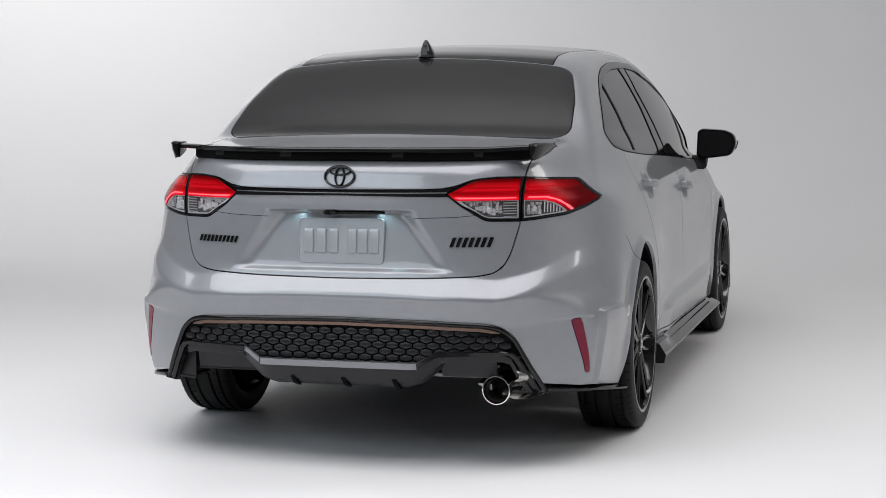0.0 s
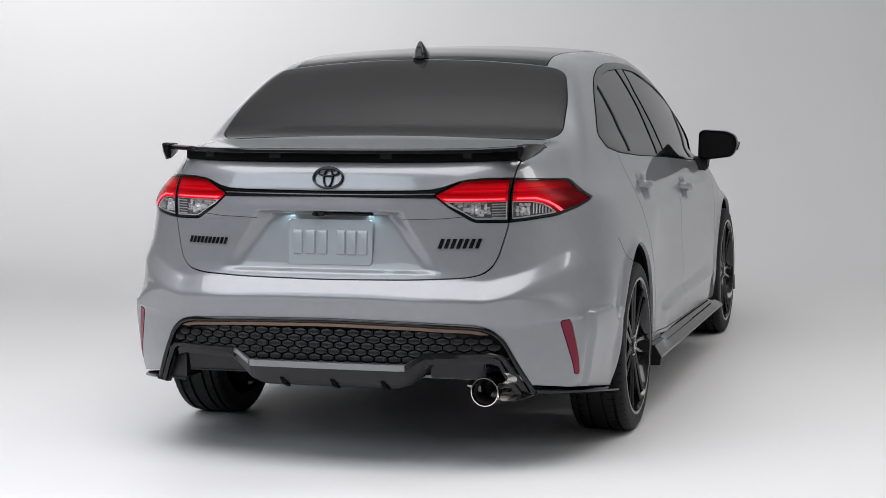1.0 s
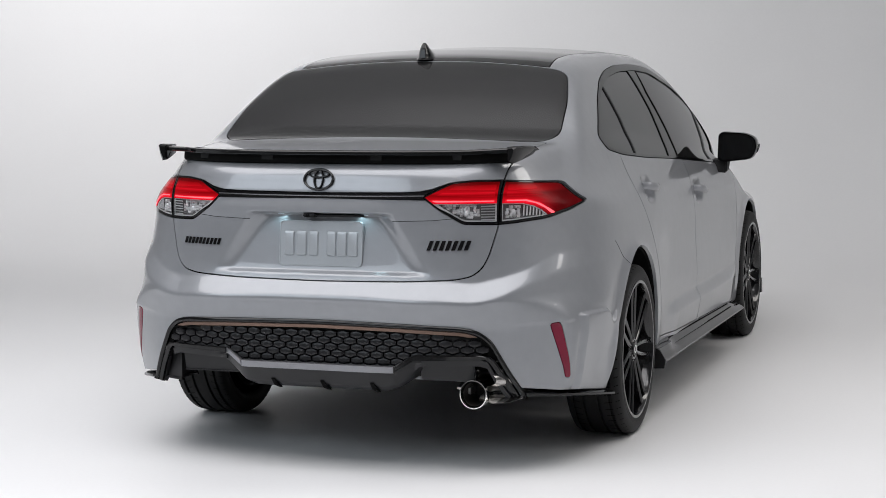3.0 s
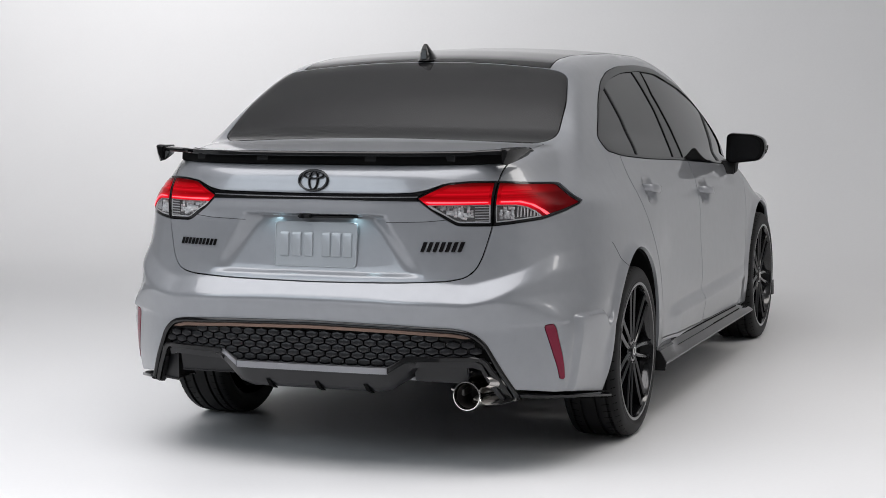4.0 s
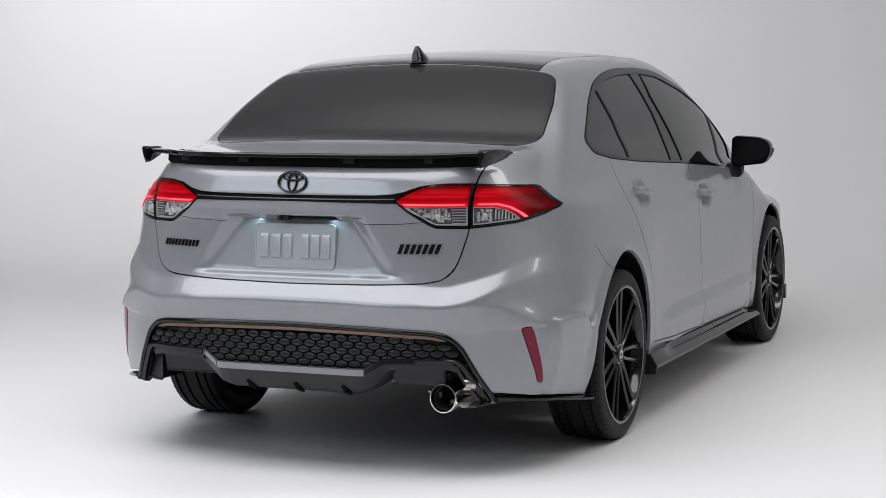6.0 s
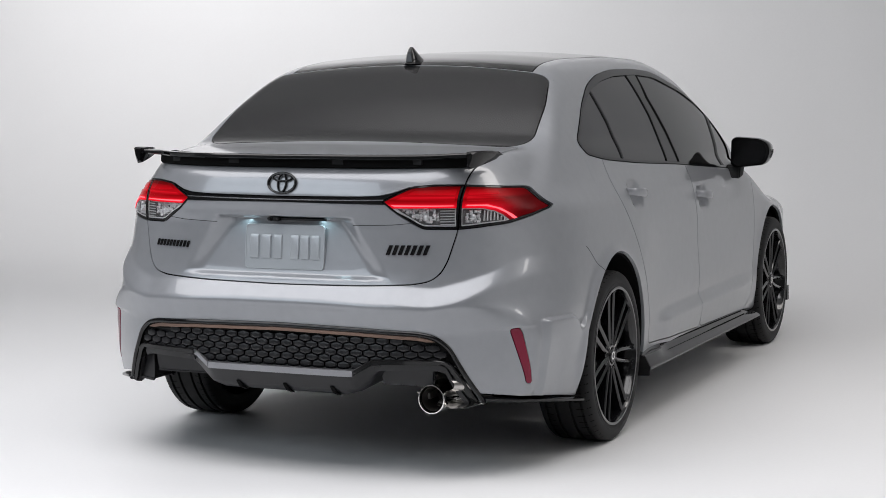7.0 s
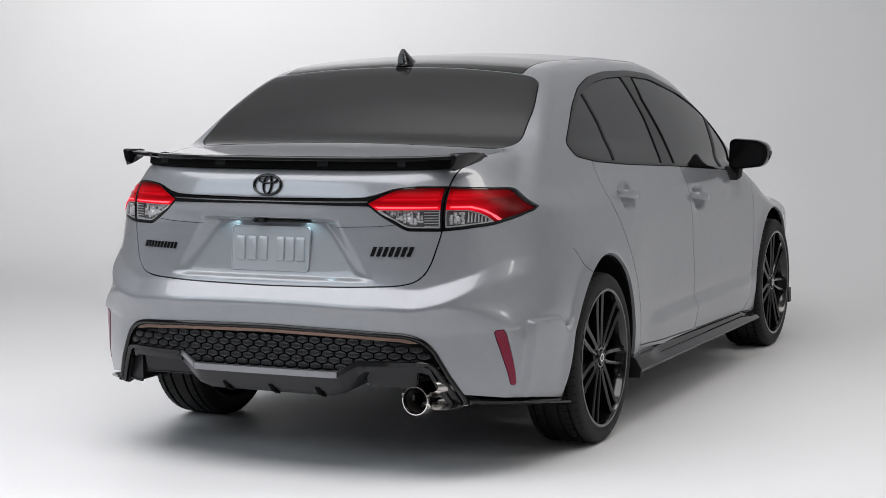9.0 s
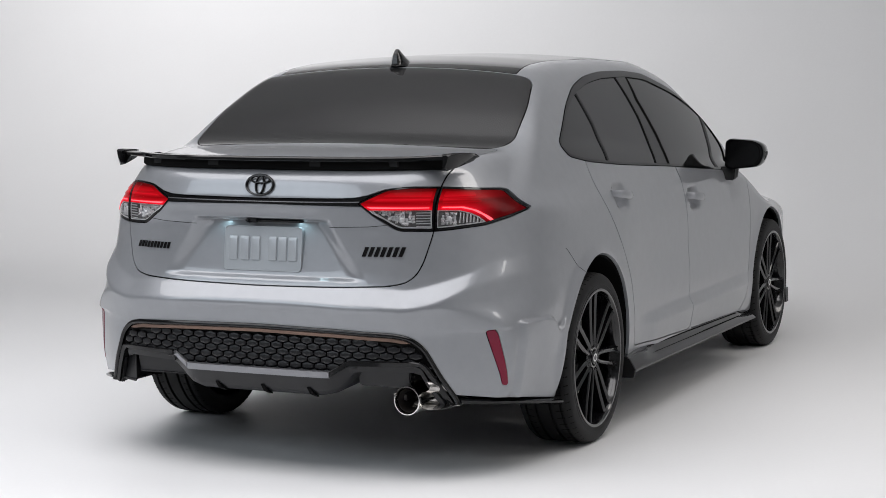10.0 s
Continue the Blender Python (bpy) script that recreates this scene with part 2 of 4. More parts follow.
def settle(p, field, rounds=4):
    """Moves points onto the field's surface; returns them and their normals."""
    for _ in range(rounds):
        g = gradient(p, field)
        s = (field(*p.T) / np.maximum((g * g).sum(1), 0.05))[:, None] * g
        long = np.linalg.norm(s, axis=1, keepdims=True)
        p = p - s * np.minimum(1, 0.012 / np.maximum(long, 1e-9))
    g = gradient(p, field)
    return p, g / np.maximum(np.linalg.norm(g, axis=1, keepdims=True), 1e-9)


def skin(field, xs, ys, zs):
    """The field's surface as points, normals and triangles."""
    nx, ny, nz = len(xs), len(ys), len(zs)
    f = np.stack([field(xs[:, None], np.full((1, nz), y), zs[None, :]) for y in ys], 1)
    inside = f < 0
    c = sum(inside[i:nx - 1 + i, j:ny - 1 + j, k:nz - 1 + k].astype(np.int8) for i in (0, 1) for j in (0, 1) for k in (0, 1))
    ci, cj, ck = np.nonzero((c > 0) & (c < 8))
    index = -np.ones(c.shape, np.int64)
    index[ci, cj, ck] = np.arange(len(ci))
    total, count = np.zeros((len(ci), 3)), np.zeros(len(ci))
    axes = (xs, ys, zs)
    for axis in range(3):
        for a in (0, 1):
            for b in (0, 1):
                o = [0, 0, 0]
                o[(axis + 1) % 3], o[(axis + 2) % 3] = a, b
                e = list(o)
                e[axis] = 1
                f0 = f[ci + o[0], cj + o[1], ck + o[2]]
                f1 = f[ci + e[0], cj + e[1], ck + e[2]]
                cross = (f0 < 0) != (f1 < 0)
                t = np.where(cross, f0 / np.where(cross, f0 - f1, 1), 0)
                for d, base in enumerate((ci, cj, ck)):
                    lo, hi = axes[d][base + o[d]], axes[d][base + e[d]]
                    total[:, d] += np.where(cross, lo + t * (hi - lo), 0)
                count += cross
    p = total / count[:, None]
    quads = []
    for axis in range(3):
        n = [slice(1, -1)] * 3
        lo, hi = list(n), list(n)
        lo[axis], hi[axis] = slice(0, -1), slice(1, None)
        s0, s1 = inside[tuple(lo)], inside[tuple(hi)]
        e = np.nonzero(s0 != s1)
        flip = s1[e]
        at = [e[d] + (0 if d == axis else 1) for d in range(3)]
        u, v = (axis + 1) % 3, (axis + 2) % 3
        ring = []
        for du, dv in ((-1, -1), (0, -1), (0, 0), (-1, 0)):
            q = [at[0], at[1], at[2]]
            q[u], q[v] = q[u] + du, q[v] + dv
            ring.append(index[tuple(q)])
        q = np.stack(ring, 1)
        q[flip] = q[flip][:, ::-1]
        quads.append(q)
    q = np.concatenate(quads)
    p, n = settle(p, field)
    return p, n, np.concatenate([q[:, [0, 1, 2]], q[:, [0, 2, 3]]])


def compact(p, n, t):
    used, back = np.unique(t, return_inverse=True)
    return p[used], n[used], back.reshape(t.shape)


def cut(sheet, f):
    """Splits a sheet along f = 0; returns the side where f > 0 and the other side."""
    p, n, t = sheet
    if len(t) == 0:
        return sheet, sheet
    f = np.where(np.abs(f) < 1e-7, 1e-7, f)
    up = f[t] > 0
    k = up.sum(1)
    mixed = np.nonzero((k == 1) | (k == 2))[0]
    sides = ([t[k == 3]], [t[k == 0]])
    if len(mixed):
        tm, um = t[mixed], up[mixed]
        odd = np.where(um.sum(1) == 1, um.argmax(1), (~um).argmax(1))
        r = np.arange(len(tm))
        a, b, c = tm[r, odd], tm[r, (odd + 1) % 3], tm[r, (odd + 2) % 3]
        pairs = np.concatenate([np.stack([a, b], 1), np.stack([a, c], 1)])
        key, back = np.unique(np.sort(pairs, 1), axis=0, return_inverse=True)
        back = back.reshape(-1)
        w = (f[key[:, 0]] / (f[key[:, 0]] - f[key[:, 1]]))[:, None]
        base = len(p)
        p = np.concatenate([p, p[key[:, 0]] * (1 - w) + p[key[:, 1]] * w])
        m = n[key[:, 0]] * (1 - w) + n[key[:, 1]] * w
        n = np.concatenate([n, m / np.linalg.norm(m, axis=1, keepdims=True)])
        ab, ac = base + back[:len(a)], base + back[len(a):]
        tip = np.stack([a, ab, ac], 1)
        rest = np.concatenate([np.stack([ab, b, c], 1), np.stack([ab, c, ac], 1)])
        lone = f[a] > 0
        two = np.concatenate([lone, lone])
        sides[0].extend([tip[lone], rest[~two]])
        sides[1].extend([tip[~lone], rest[two]])
    return tuple(compact(p, n, np.concatenate(s)) for s in sides)


def rounded(points, radius, steps=5):
    """A closed outline with its corners rounded by a radius."""
    p = [Vector((a, b)) for a, b in points]
    out = []
    for i, v in enumerate(p):
        a, b = p[i - 1] - v, p[(i + 1) % len(p)] - v
        r = min(radius, 0.45 * a.length, 0.45 * b.length)
        s, e = v + a.normalized() * r, v + b.normalized() * r
        for k in range(steps + 1):
            u = k / steps
            out.append(tuple(s * (1 - u) ** 2 + v * 2 * u * (1 - u) + e * u * u))
    return np.array(out)


def depth_in(poly, u, v):
    """How far the points (u, v) lie inside an outline; outside it is negative."""
    best = np.full(u.shape, 1e9)
    inside = np.zeros(u.shape, bool)
    a = poly
    b = np.roll(poly, -1, 0)
    for (x0, y0), (x1, y1) in zip(a, b):
        dx, dy = x1 - x0, y1 - y0
        ll = dx * dx + dy * dy
        if ll < 1e-14:
            continue
        t = np.clip(((u - x0) * dx + (v - y0) * dy) / ll, 0, 1)
        best = np.minimum(best, (u - x0 - t * dx) ** 2 + (v - y0 - t * dy) ** 2)
        if y0 != y1:
            inside ^= ((y0 > v) != (y1 > v)) & (u < (x1 - x0) * (v - y0) / (y1 - y0) + x0)
    return np.where(inside, 1, -1) * np.sqrt(best)


def from_line(points, u, v):
    """Distance of the points (u, v) from an open line."""
    best = np.full(u.shape, 1e9)
    for (x0, y0), (x1, y1) in zip(points[:-1], points[1:]):
        dx, dy = x1 - x0, y1 - y0
        t = np.clip(((u - x0) * dx + (v - y0) * dy) / (dx * dx + dy * dy), 0, 1)
        best = np.minimum(best, (u - x0 - t * dx) ** 2 + (v - y0 - t * dy) ** 2)
    return np.sqrt(best)


def side_of(points, u, v):
    """Signed distance of the points (u, v) from an open line; the first and last stretches run on."""
    best, sign = np.full(u.shape, 1e9), np.ones(u.shape)
    n = len(points) - 1
    for i, ((x0, y0), (x1, y1)) in enumerate(zip(points[:-1], points[1:])):
        dx, dy = x1 - x0, y1 - y0
        t = ((u - x0) * dx + (v - y0) * dy) / (dx * dx + dy * dy)
        t = np.clip(t, -99 if i == 0 else 0, 99 if i == n - 1 else 1)
        d = (u - x0 - t * dx) ** 2 + (v - y0 - t * dy) ** 2
        near = d < best
        best = np.where(near, d, best)
        sign = np.where(near, np.where(dx * (v - y0) - dy * (u - x0) > 0, 1.0, -1.0), sign)
    return sign * np.sqrt(best)


def ribbon(sheet, measure, half):
    """The strip along measure = 0, and what lies on its two sides."""
    above, low = cut(sheet, measure(*sheet[0].T) - half)
    strip, below = cut(low, measure(*low[0].T) + half)
    return strip, above, below


def refine(sheet, field):
    """Every triangle in four, laid on the field again."""
    p, n, t = sheet
    e = np.concatenate([t[:, [0, 1]], t[:, [1, 2]], t[:, [2, 0]]])
    key, back = np.unique(np.sort(e, 1), axis=0, return_inverse=True)
    back = back.reshape(-1) + len(p)
    m = len(t)
    ab, bc, ca = back[:m], back[m:2 * m], back[2 * m:]
    mid = (p[key[:, 0]] + p[key[:, 1]]) / 2
    mid_n = n[key[:, 0]] + n[key[:, 1]]
    mid_n /= np.linalg.norm(mid_n, axis=1, keepdims=True)
    a, b, c = t.T
    tris = np.concatenate([np.stack(q, 1) for q in ((a, ab, ca), (ab, b, bc), (ca, bc, c), (ab, bc, ca))])
    return np.concatenate([p, mid]), np.concatenate([n, mid_n]), tris


def panel(name, sheet, mat, parent, label="", thick=0.012, lift=0.0):
    """A piece of the skin as a part, its edges turned inwards by its thickness."""
    p, n, t = sheet
    p = p + n * lift
    e = np.concatenate([t[:, [0, 1]], t[:, [1, 2]], t[:, [2, 0]]])
    key = np.sort(e, 1)
    _, first, count = np.unique(key, axis=0, return_index=True, return_counts=True)
    rim = e[first[count == 1]]
    points, normals, faces = [p], [n], [t]
    if thick and len(rim):
        a, b = rim[:, 0], rim[:, 1]
        base, m = len(p), len(rim)
        face_n = np.cross(p[b] - p[a], n[a])
        face_n /= np.maximum(np.linalg.norm(face_n, axis=1, keepdims=True), 1e-9)
        points.append(np.concatenate([p[a], p[b], p[b] - n[b] * thick, p[a] - n[a] * thick]))
        normals.append(np.tile(face_n, (4, 1)))
        r = base + np.arange(m)
        faces.append(np.concatenate([np.stack([r + m, r, r + 3 * m], 1), np.stack([r + m, r + 3 * m, r + 2 * m], 1)]))
    p, n, t = np.concatenate(points), np.concatenate(normals), np.concatenate(faces)
    mesh = bpy.data.meshes.new(name)
    mesh.from_pydata(p.tolist(), [], t.tolist())
    mesh.polygons.foreach_set("use_smooth", np.ones(len(t), bool))
    mesh.normals_split_custom_set_from_vertices(n.tolist())
    return link(name, mesh, mat, parent, label)


def crowned(sheet, height):
    """A strip of the skin raised by height(x, y, z), with new normals."""
    p, n, t = sheet
    p = p + n * height(*p.T)[:, None]
    f = np.cross(p[t[:, 1]] - p[t[:, 0]], p[t[:, 2]] - p[t[:, 0]])
    m = np.zeros_like(p)
    for k in range(3):
        np.add.at(m, t[:, k], f)
    return p, m / np.maximum(np.linalg.norm(m, axis=1, keepdims=True), 1e-12), t


def box(bm, x0, x1, y0, y1, z0, z1):
    r = bmesh.ops.create_cube(bm, size=1)
    for v in r["verts"]:
        v.co = Vector((x0 + (v.co.x + 0.5) * (x1 - x0), y0 + (v.co.y + 0.5) * (y1 - y0), z0 + (v.co.z + 0.5) * (z1 - z0)))
    return r["verts"]


def lathe(bm, profile, steps=48, closed=False):
    """Turns (radius, x) pairs round the x axis."""
    rings = []
    for k in range(steps):
        a = 2 * math.pi * k / steps
        rings.append([bm.verts.new((x, r * math.cos(a), r * math.sin(a))) for r, x in profile])
    last = len(profile) if closed else len(profile) - 1
    for k in range(steps):
        q, s = rings[k], rings[(k + 1) % steps]
        for i in range(last):
            j = (i + 1) % len(profile)
            bm.faces.new((q[i], q[j], s[j], s[i]))
    return bm


def loft(bm, rings, close=True, caps=True):
    """Joins rings of equally many points."""
    vs = [[bm.verts.new(p) for p in ring] for ring in rings]
    for a, b in zip(vs[:-1], vs[1:]):
        m = len(a)
        for i in range(m if close else m - 1):
            j = (i + 1) % m
            bm.faces.new((a[i], a[j], b[j], b[i]))
    if caps and close:
        bm.faces.new(vs[0][::-1])
        bm.faces.new(vs[-1])
    return vs

# ---- studio ----
def studio():
    bm = bmesh.new()
    prof = [(-3.2, 0.0)]
    prof += [(4.6 + 4.0 * math.sin(a), 4.0 - 4.0 * math.cos(a)) for a in [math.pi / 2 * k / 32 for k in range(33)]]
    prof += [(8.6, 6.0)]
    a = [bm.verts.new((-9, y, z)) for y, z in prof]
    b = [bm.verts.new((9, y, z)) for y, z in prof]
    for i in range(len(prof) - 1):
        bm.faces.new((a[i], b[i], b[i + 1], a[i + 1]))
    tagged(part("backdrop", bm, FLOOR), "white seamless studio floor curving up into a wall", "backdrop", kind="structure")
    # Unseen floor, added to keep the tail's reflections dull.
    bm = bmesh.new()
    box(bm, -9, 9, -9, -3.2, -0.1, -0.004)
    tagged(part("floor", bm, UNSEEN_FLOOR, smooth=False), "unseen grey floor added beyond the white sweep", "floor", kind="structure")
    # Unseen walls and ceiling, added with tones picked for bounce and reflections.
    for name, x0, x1, y0, y1, z0, z1 in (("wall_west", -9.2, -9, -9, 8.8, 0, 6), ("wall_east", 9, 9.2, -9, 8.8, 0, 6), ("wall_south", -9.2, 9.2, -9.2, -9, 0, 6),
                                         ("ceiling", -9.2, 9.2, -9.2, 8.8, 6.0, 6.2)):
        bm = bmesh.new()
        box(bm, x0, x1, y0, y1, z0, z1)
        tagged(part(name, bm, DARK_WALL if name in ("wall_south", "wall_west") else GREY_WALL, smooth=False), "unseen added studio " + ("ceiling" if name == "ceiling" else "wall"), "ceiling" if name == "ceiling" else "wall", kind="structure")


studio()

# ---- car: skin cut into panels ----
car = thing("car", "cement grey four-door sedan with black trim, parked, tail lamps lit", "car")
XS = np.arange(-0.956, 0.957, 0.008)
YS = np.concatenate([np.arange(-1.04, -0.30, 0.008), np.arange(-0.30, 1.5, 0.014), np.arange(1.5, 3.75, 0.03)])
ZS = np.arange(0.16, 1.50, 0.0085)
GAP = 0.0022

GLASS_REAR = rounded([(-0.600, -0.350), (0.600, -0.350), (0.662, -0.262), (0.640, -0.070), (0.592, 0.108), (0.52, 0.128), (0.25, 0.140), (-0.25, 0.140),
                      (-0.52, 0.128), (-0.592, 0.108), (-0.640, -0.070), (-0.662, -0.262)], 0.045)
ROOF_BLACK = np.array([(-0.512, 0.137), (-0.25, 0.150), (0.25, 0.150), (0.512, 0.137), (0.500, 0.30), (0.515, 0.7), (0.53, 1.3), (0.53, 1.62), (-0.53, 1.62), (-0.53, 1.3), (-0.515, 0.7), (-0.500, 0.30)])
DLO = rounded([(-0.005, 1.105), (0.035, 1.058), (0.21, 1.031), (0.57, 1.002), (1.13, 0.969), (1.90, 0.914), (2.25, 0.895), (2.20, 1.00), (2.02, 1.158), (1.645, 1.290), (1.345, 1.360),
               (1.10, 1.374), (0.80, 1.370), (0.58, 1.350), (0.40, 1.312), (0.235, 1.245)], 0.06)
PILLAR_B = np.array([(0.985, 0.90), (1.165, 0.90), (1.135, 1.10), (1.085, 1.25), (1.13, 1.40), (1.0, 1.40), (0.965, 1.354), (1.005, 1.18), (0.997, 1.05)])
TRUNK = rounded([(-0.660, 1.30), (-0.640, 1.10), (-0.614, 1.04), (-0.609, 0.99), (-0.606, 0.846), (-0.593, 0.794), (-0.578, 0.738), (-0.560, 0.700), (-0.530, 0.675), (-0.477, 0.664), (-0.307, 0.657),
                  (0.0, 0.653), (0.307, 0.657), (0.477, 0.664), (0.530, 0.675), (0.560, 0.700), (0.578, 0.738), (0.593, 0.794), (0.606, 0.846), (0.609, 0.99), (0.614, 1.04), (0.640, 1.10), (0.660, 1.30)], 0.06)
LAMP = rounded([(0.368, 0.940), (0.462, 0.988), (0.53, 0.994), (0.607, 0.992), (0.744, 0.977), (0.768, 0.956), (0.822, 0.907), (0.790, 0.882), (0.738, 0.860), (0.651, 0.849), (0.604, 0.845),
                (0.503, 0.847), (0.486, 0.854), (0.420, 0.896)], 0.012)
CLEAR_IN = np.array([(0.30, 0.9165), (0.607, 0.9165), (0.607, 0.80), (0.30, 0.80)])
CLEAR_OUT = np.array([(0.607, 0.9165), (0.672, 0.9135), (0.700, 0.9045), (0.722, 0.890), (0.738, 0.872), (0.744, 0.855), (0.744, 0.80), (0.607, 0.80)])
GLOW = [
    [(0.452, 0.963), (0.474, 0.975), (0.592, 0.977), (0.592, 0.960)],
    [(0.412, 0.944), (0.436, 0.954), (0.592, 0.953), (0.592, 0.939)],
    [(0.388, 0.928), (0.402, 0.932), (0.594, 0.929), (0.594, 0.919), (0.412, 0.919)],
    [(0.624, 0.976), (0.690, 0.971), (0.700, 0.958), (0.624, 0.959)],
    [(0.624, 0.953), (0.712, 0.946), (0.720, 0.938), (0.624, 0.939)],
    [(0.622, 0.930), (0.68, 0.928), (0.716, 0.914), (0.744, 0.893), (0.762, 0.874), (0.752, 0.866), (0.742, 0.874), (0.726, 0.892), (0.702, 0.908), (0.674, 0.917), (0.622, 0.919)],
]
BAND = np.array([(-0.457, 0.987), (-0.43, 0.977), (-0.40, 0.966), (-0.36, 0.958), (-0.30, 0.955), (0.0, 0.952), (0.30, 0.955), (0.36, 0.958), (0.40, 0.966), (0.43, 0.977), (0.457, 0.987),
                 (0.42, 0.930), (0.0, 0.934), (-0.42, 0.930)])
MOUTH = rounded([(-0.705, 0.250), (-0.600, 0.462), (-0.557, 0.497), (-0.505, 0.509), (-0.317, 0.518), (0.0, 0.523), (0.317, 0.518), (0.505, 0.509), (0.557, 0.497), (0.600, 0.462), (0.705, 0.250),
                 (0.705, 0.10), (-0.705, 0.10)], 0.03)
DOOR_REAR = rounded([(0.172, 0.99), (0.185, 0.908), (0.235, 0.829), (0.310, 0.715), (0.425, 0.547), (0.480, 0.40), (0.490, 0.290), (1.250, 0.262), (1.250, 0.41), (1.245, 0.61), (1.235, 0.78), (1.250, 0.906), (1.18, 1.20), (0.2, 1.20)], 0.04)
DOOR_FRONT = rounded([(1.250, 0.906), (1.235, 0.78), (1.245, 0.61), (1.250, 0.41), (1.250, 0.262), (2.06, 0.238), (2.18, 0.29), (2.225, 0.41), (2.25, 0.60), (2.28, 0.90), (2.2, 1.2), (1.2, 1.2)], 0.04)
REFLEX = rounded([(-0.762, 0.511), (-0.738, 0.514), (-0.727, 0.497), (-0.684, 0.318), (-0.706, 0.320)], 0.007)
BUMPER_SEAM = [(-0.56, 0.880), (-0.45, 0.845), (-0.262, 0.741), (-0.13, 0.63)]
LID_CREASE = [(-0.475, 0.868), (-0.40, 0.861), (-0.262, 0.857)]


def x_y_z(sheet):
    return sheet[0][:, 0], sheet[0][:, 1], sheet[0][:, 2]


def split(sheet, measure, gap=GAP):
    """Inside and outside of a region, with a gap between."""
    f = measure(*x_y_z(sheet))
    _, outside = cut(sheet, f + gap)
    inside, _ = cut(sheet, f - gap)
    return inside, outside


SKIN = skin(body_field, XS, YS, ZS)
arch = lambda x, y, z: np.minimum(np.hypot(y - 0.034, z - 0.332) - 0.370, np.hypot(y - 2.64, z - 0.332) - 0.360) + 10 * (np.abs(x) < 0.45)
SKIN, _ = cut(SKIN, arch(*x_y_z(SKIN)))
mouth = lambda x, y, z: np.minimum(depth_in(MOUTH, x, z), -0.3 - y)

# dark shell behind the panels
_, shell = cut(SKIN, mouth(*x_y_z(SKIN)))
shell, _ = cut(shell, np.maximum(shell[0][:, 2] - 0.31, shell[0][:, 1] + 0.25))
panel("inner_shell", shell, LINER, car, "matt black inner shell", thick=0.008, lift=-0.016)

grille, rest = split(SKIN, mouth, 0.0)
foot = lambda x, y, z: np.maximum(z - np.interp(y, [-0.90, -0.80, -0.72, -0.59, -0.34, -0.25], [0.31, 0.294, 0.279, 0.263, 0.224, 0.21]), y + 0.25)
rest, _ = cut(rest, foot(*x_y_z(rest)))

glass, rest = split(rest, lambda x, y, z: np.minimum(depth_in(GLASS_REAR, x, y), z - 1.085))
glass_obj = panel("rear_window", glass, TINT, car, "dark tinted rear window")
black, rest = split(rest, lambda x, y, z: np.minimum(depth_in(ROOF_BLACK, x, y), z - 1.2))
panel("roof_panel", black, GLOSS_BLACK, car, "gloss black roof panel")

windows, rest = split(rest, lambda x, y, z: np.minimum(depth_in(DLO, y, z), np.abs(x) - 0.35), 0.0012)
lamps, rest = split(rest, lambda x, y, z: np.minimum(depth_in(LAMP, np.abs(x), z), -0.2 - y), 0.0015)
band, rest = split(rest, lambda x, y, z: np.minimum(depth_in(BAND, x, z), -0.6 - y), 0.0015)
reflex, rest = split(rest, lambda x, y, z: np.minimum(depth_in(REFLEX, y, z), np.abs(x) - 0.5), 0.0010)
trunk, rest = split(rest, lambda x, y, z: np.minimum(depth_in(TRUNK, x, z), -0.345 - y))
panel("trunk_lid", trunk, PAINT, car)
# Thin dark strip laid on the lid as the shade of its crease.
strip, _, _ = ribbon(refine(trunk, None), lambda x, y, z: side_of(LID_CREASE, -np.abs(x), z), 0.0008)
strip, _ = cut(strip, np.minimum(np.minimum(np.abs(strip[0][:, 0]) - 0.262, 0.475 - np.abs(strip[0][:, 0])), -0.6 - strip[0][:, 1]))
for side in (1, -1):
    panel("lid_crease_shade", cut(strip, side * strip[0][:, 0])[0], LINER, car, thick=0.001, lift=0.0006)
for side in (1, -1):
    half, rest_other = cut(rest, side * rest[0][:, 0])
    door, half = split(half, lambda x, y, z: depth_in(DOOR_REAR, y, z))
    panel("rear_door", door, PAINT, car)
    door, half = split(half, lambda x, y, z: depth_in(DOOR_FRONT, y, z))
    panel("front_door", door, PAINT, car)
    panel("body_side", half, PAINT, car)
    strip, _, _ = ribbon(refine(half, None), lambda x, y, z: side_of(BUMPER_SEAM, y, z), 0.0007)
    strip, _ = cut(strip, np.minimum(np.minimum(strip[0][:, 1] + 0.275, -0.14 - strip[0][:, 1]), np.abs(strip[0][:, 0]) - 0.5))
    panel("bumper_seam", strip, LINER, car, thick=0.001, lift=0.0006)

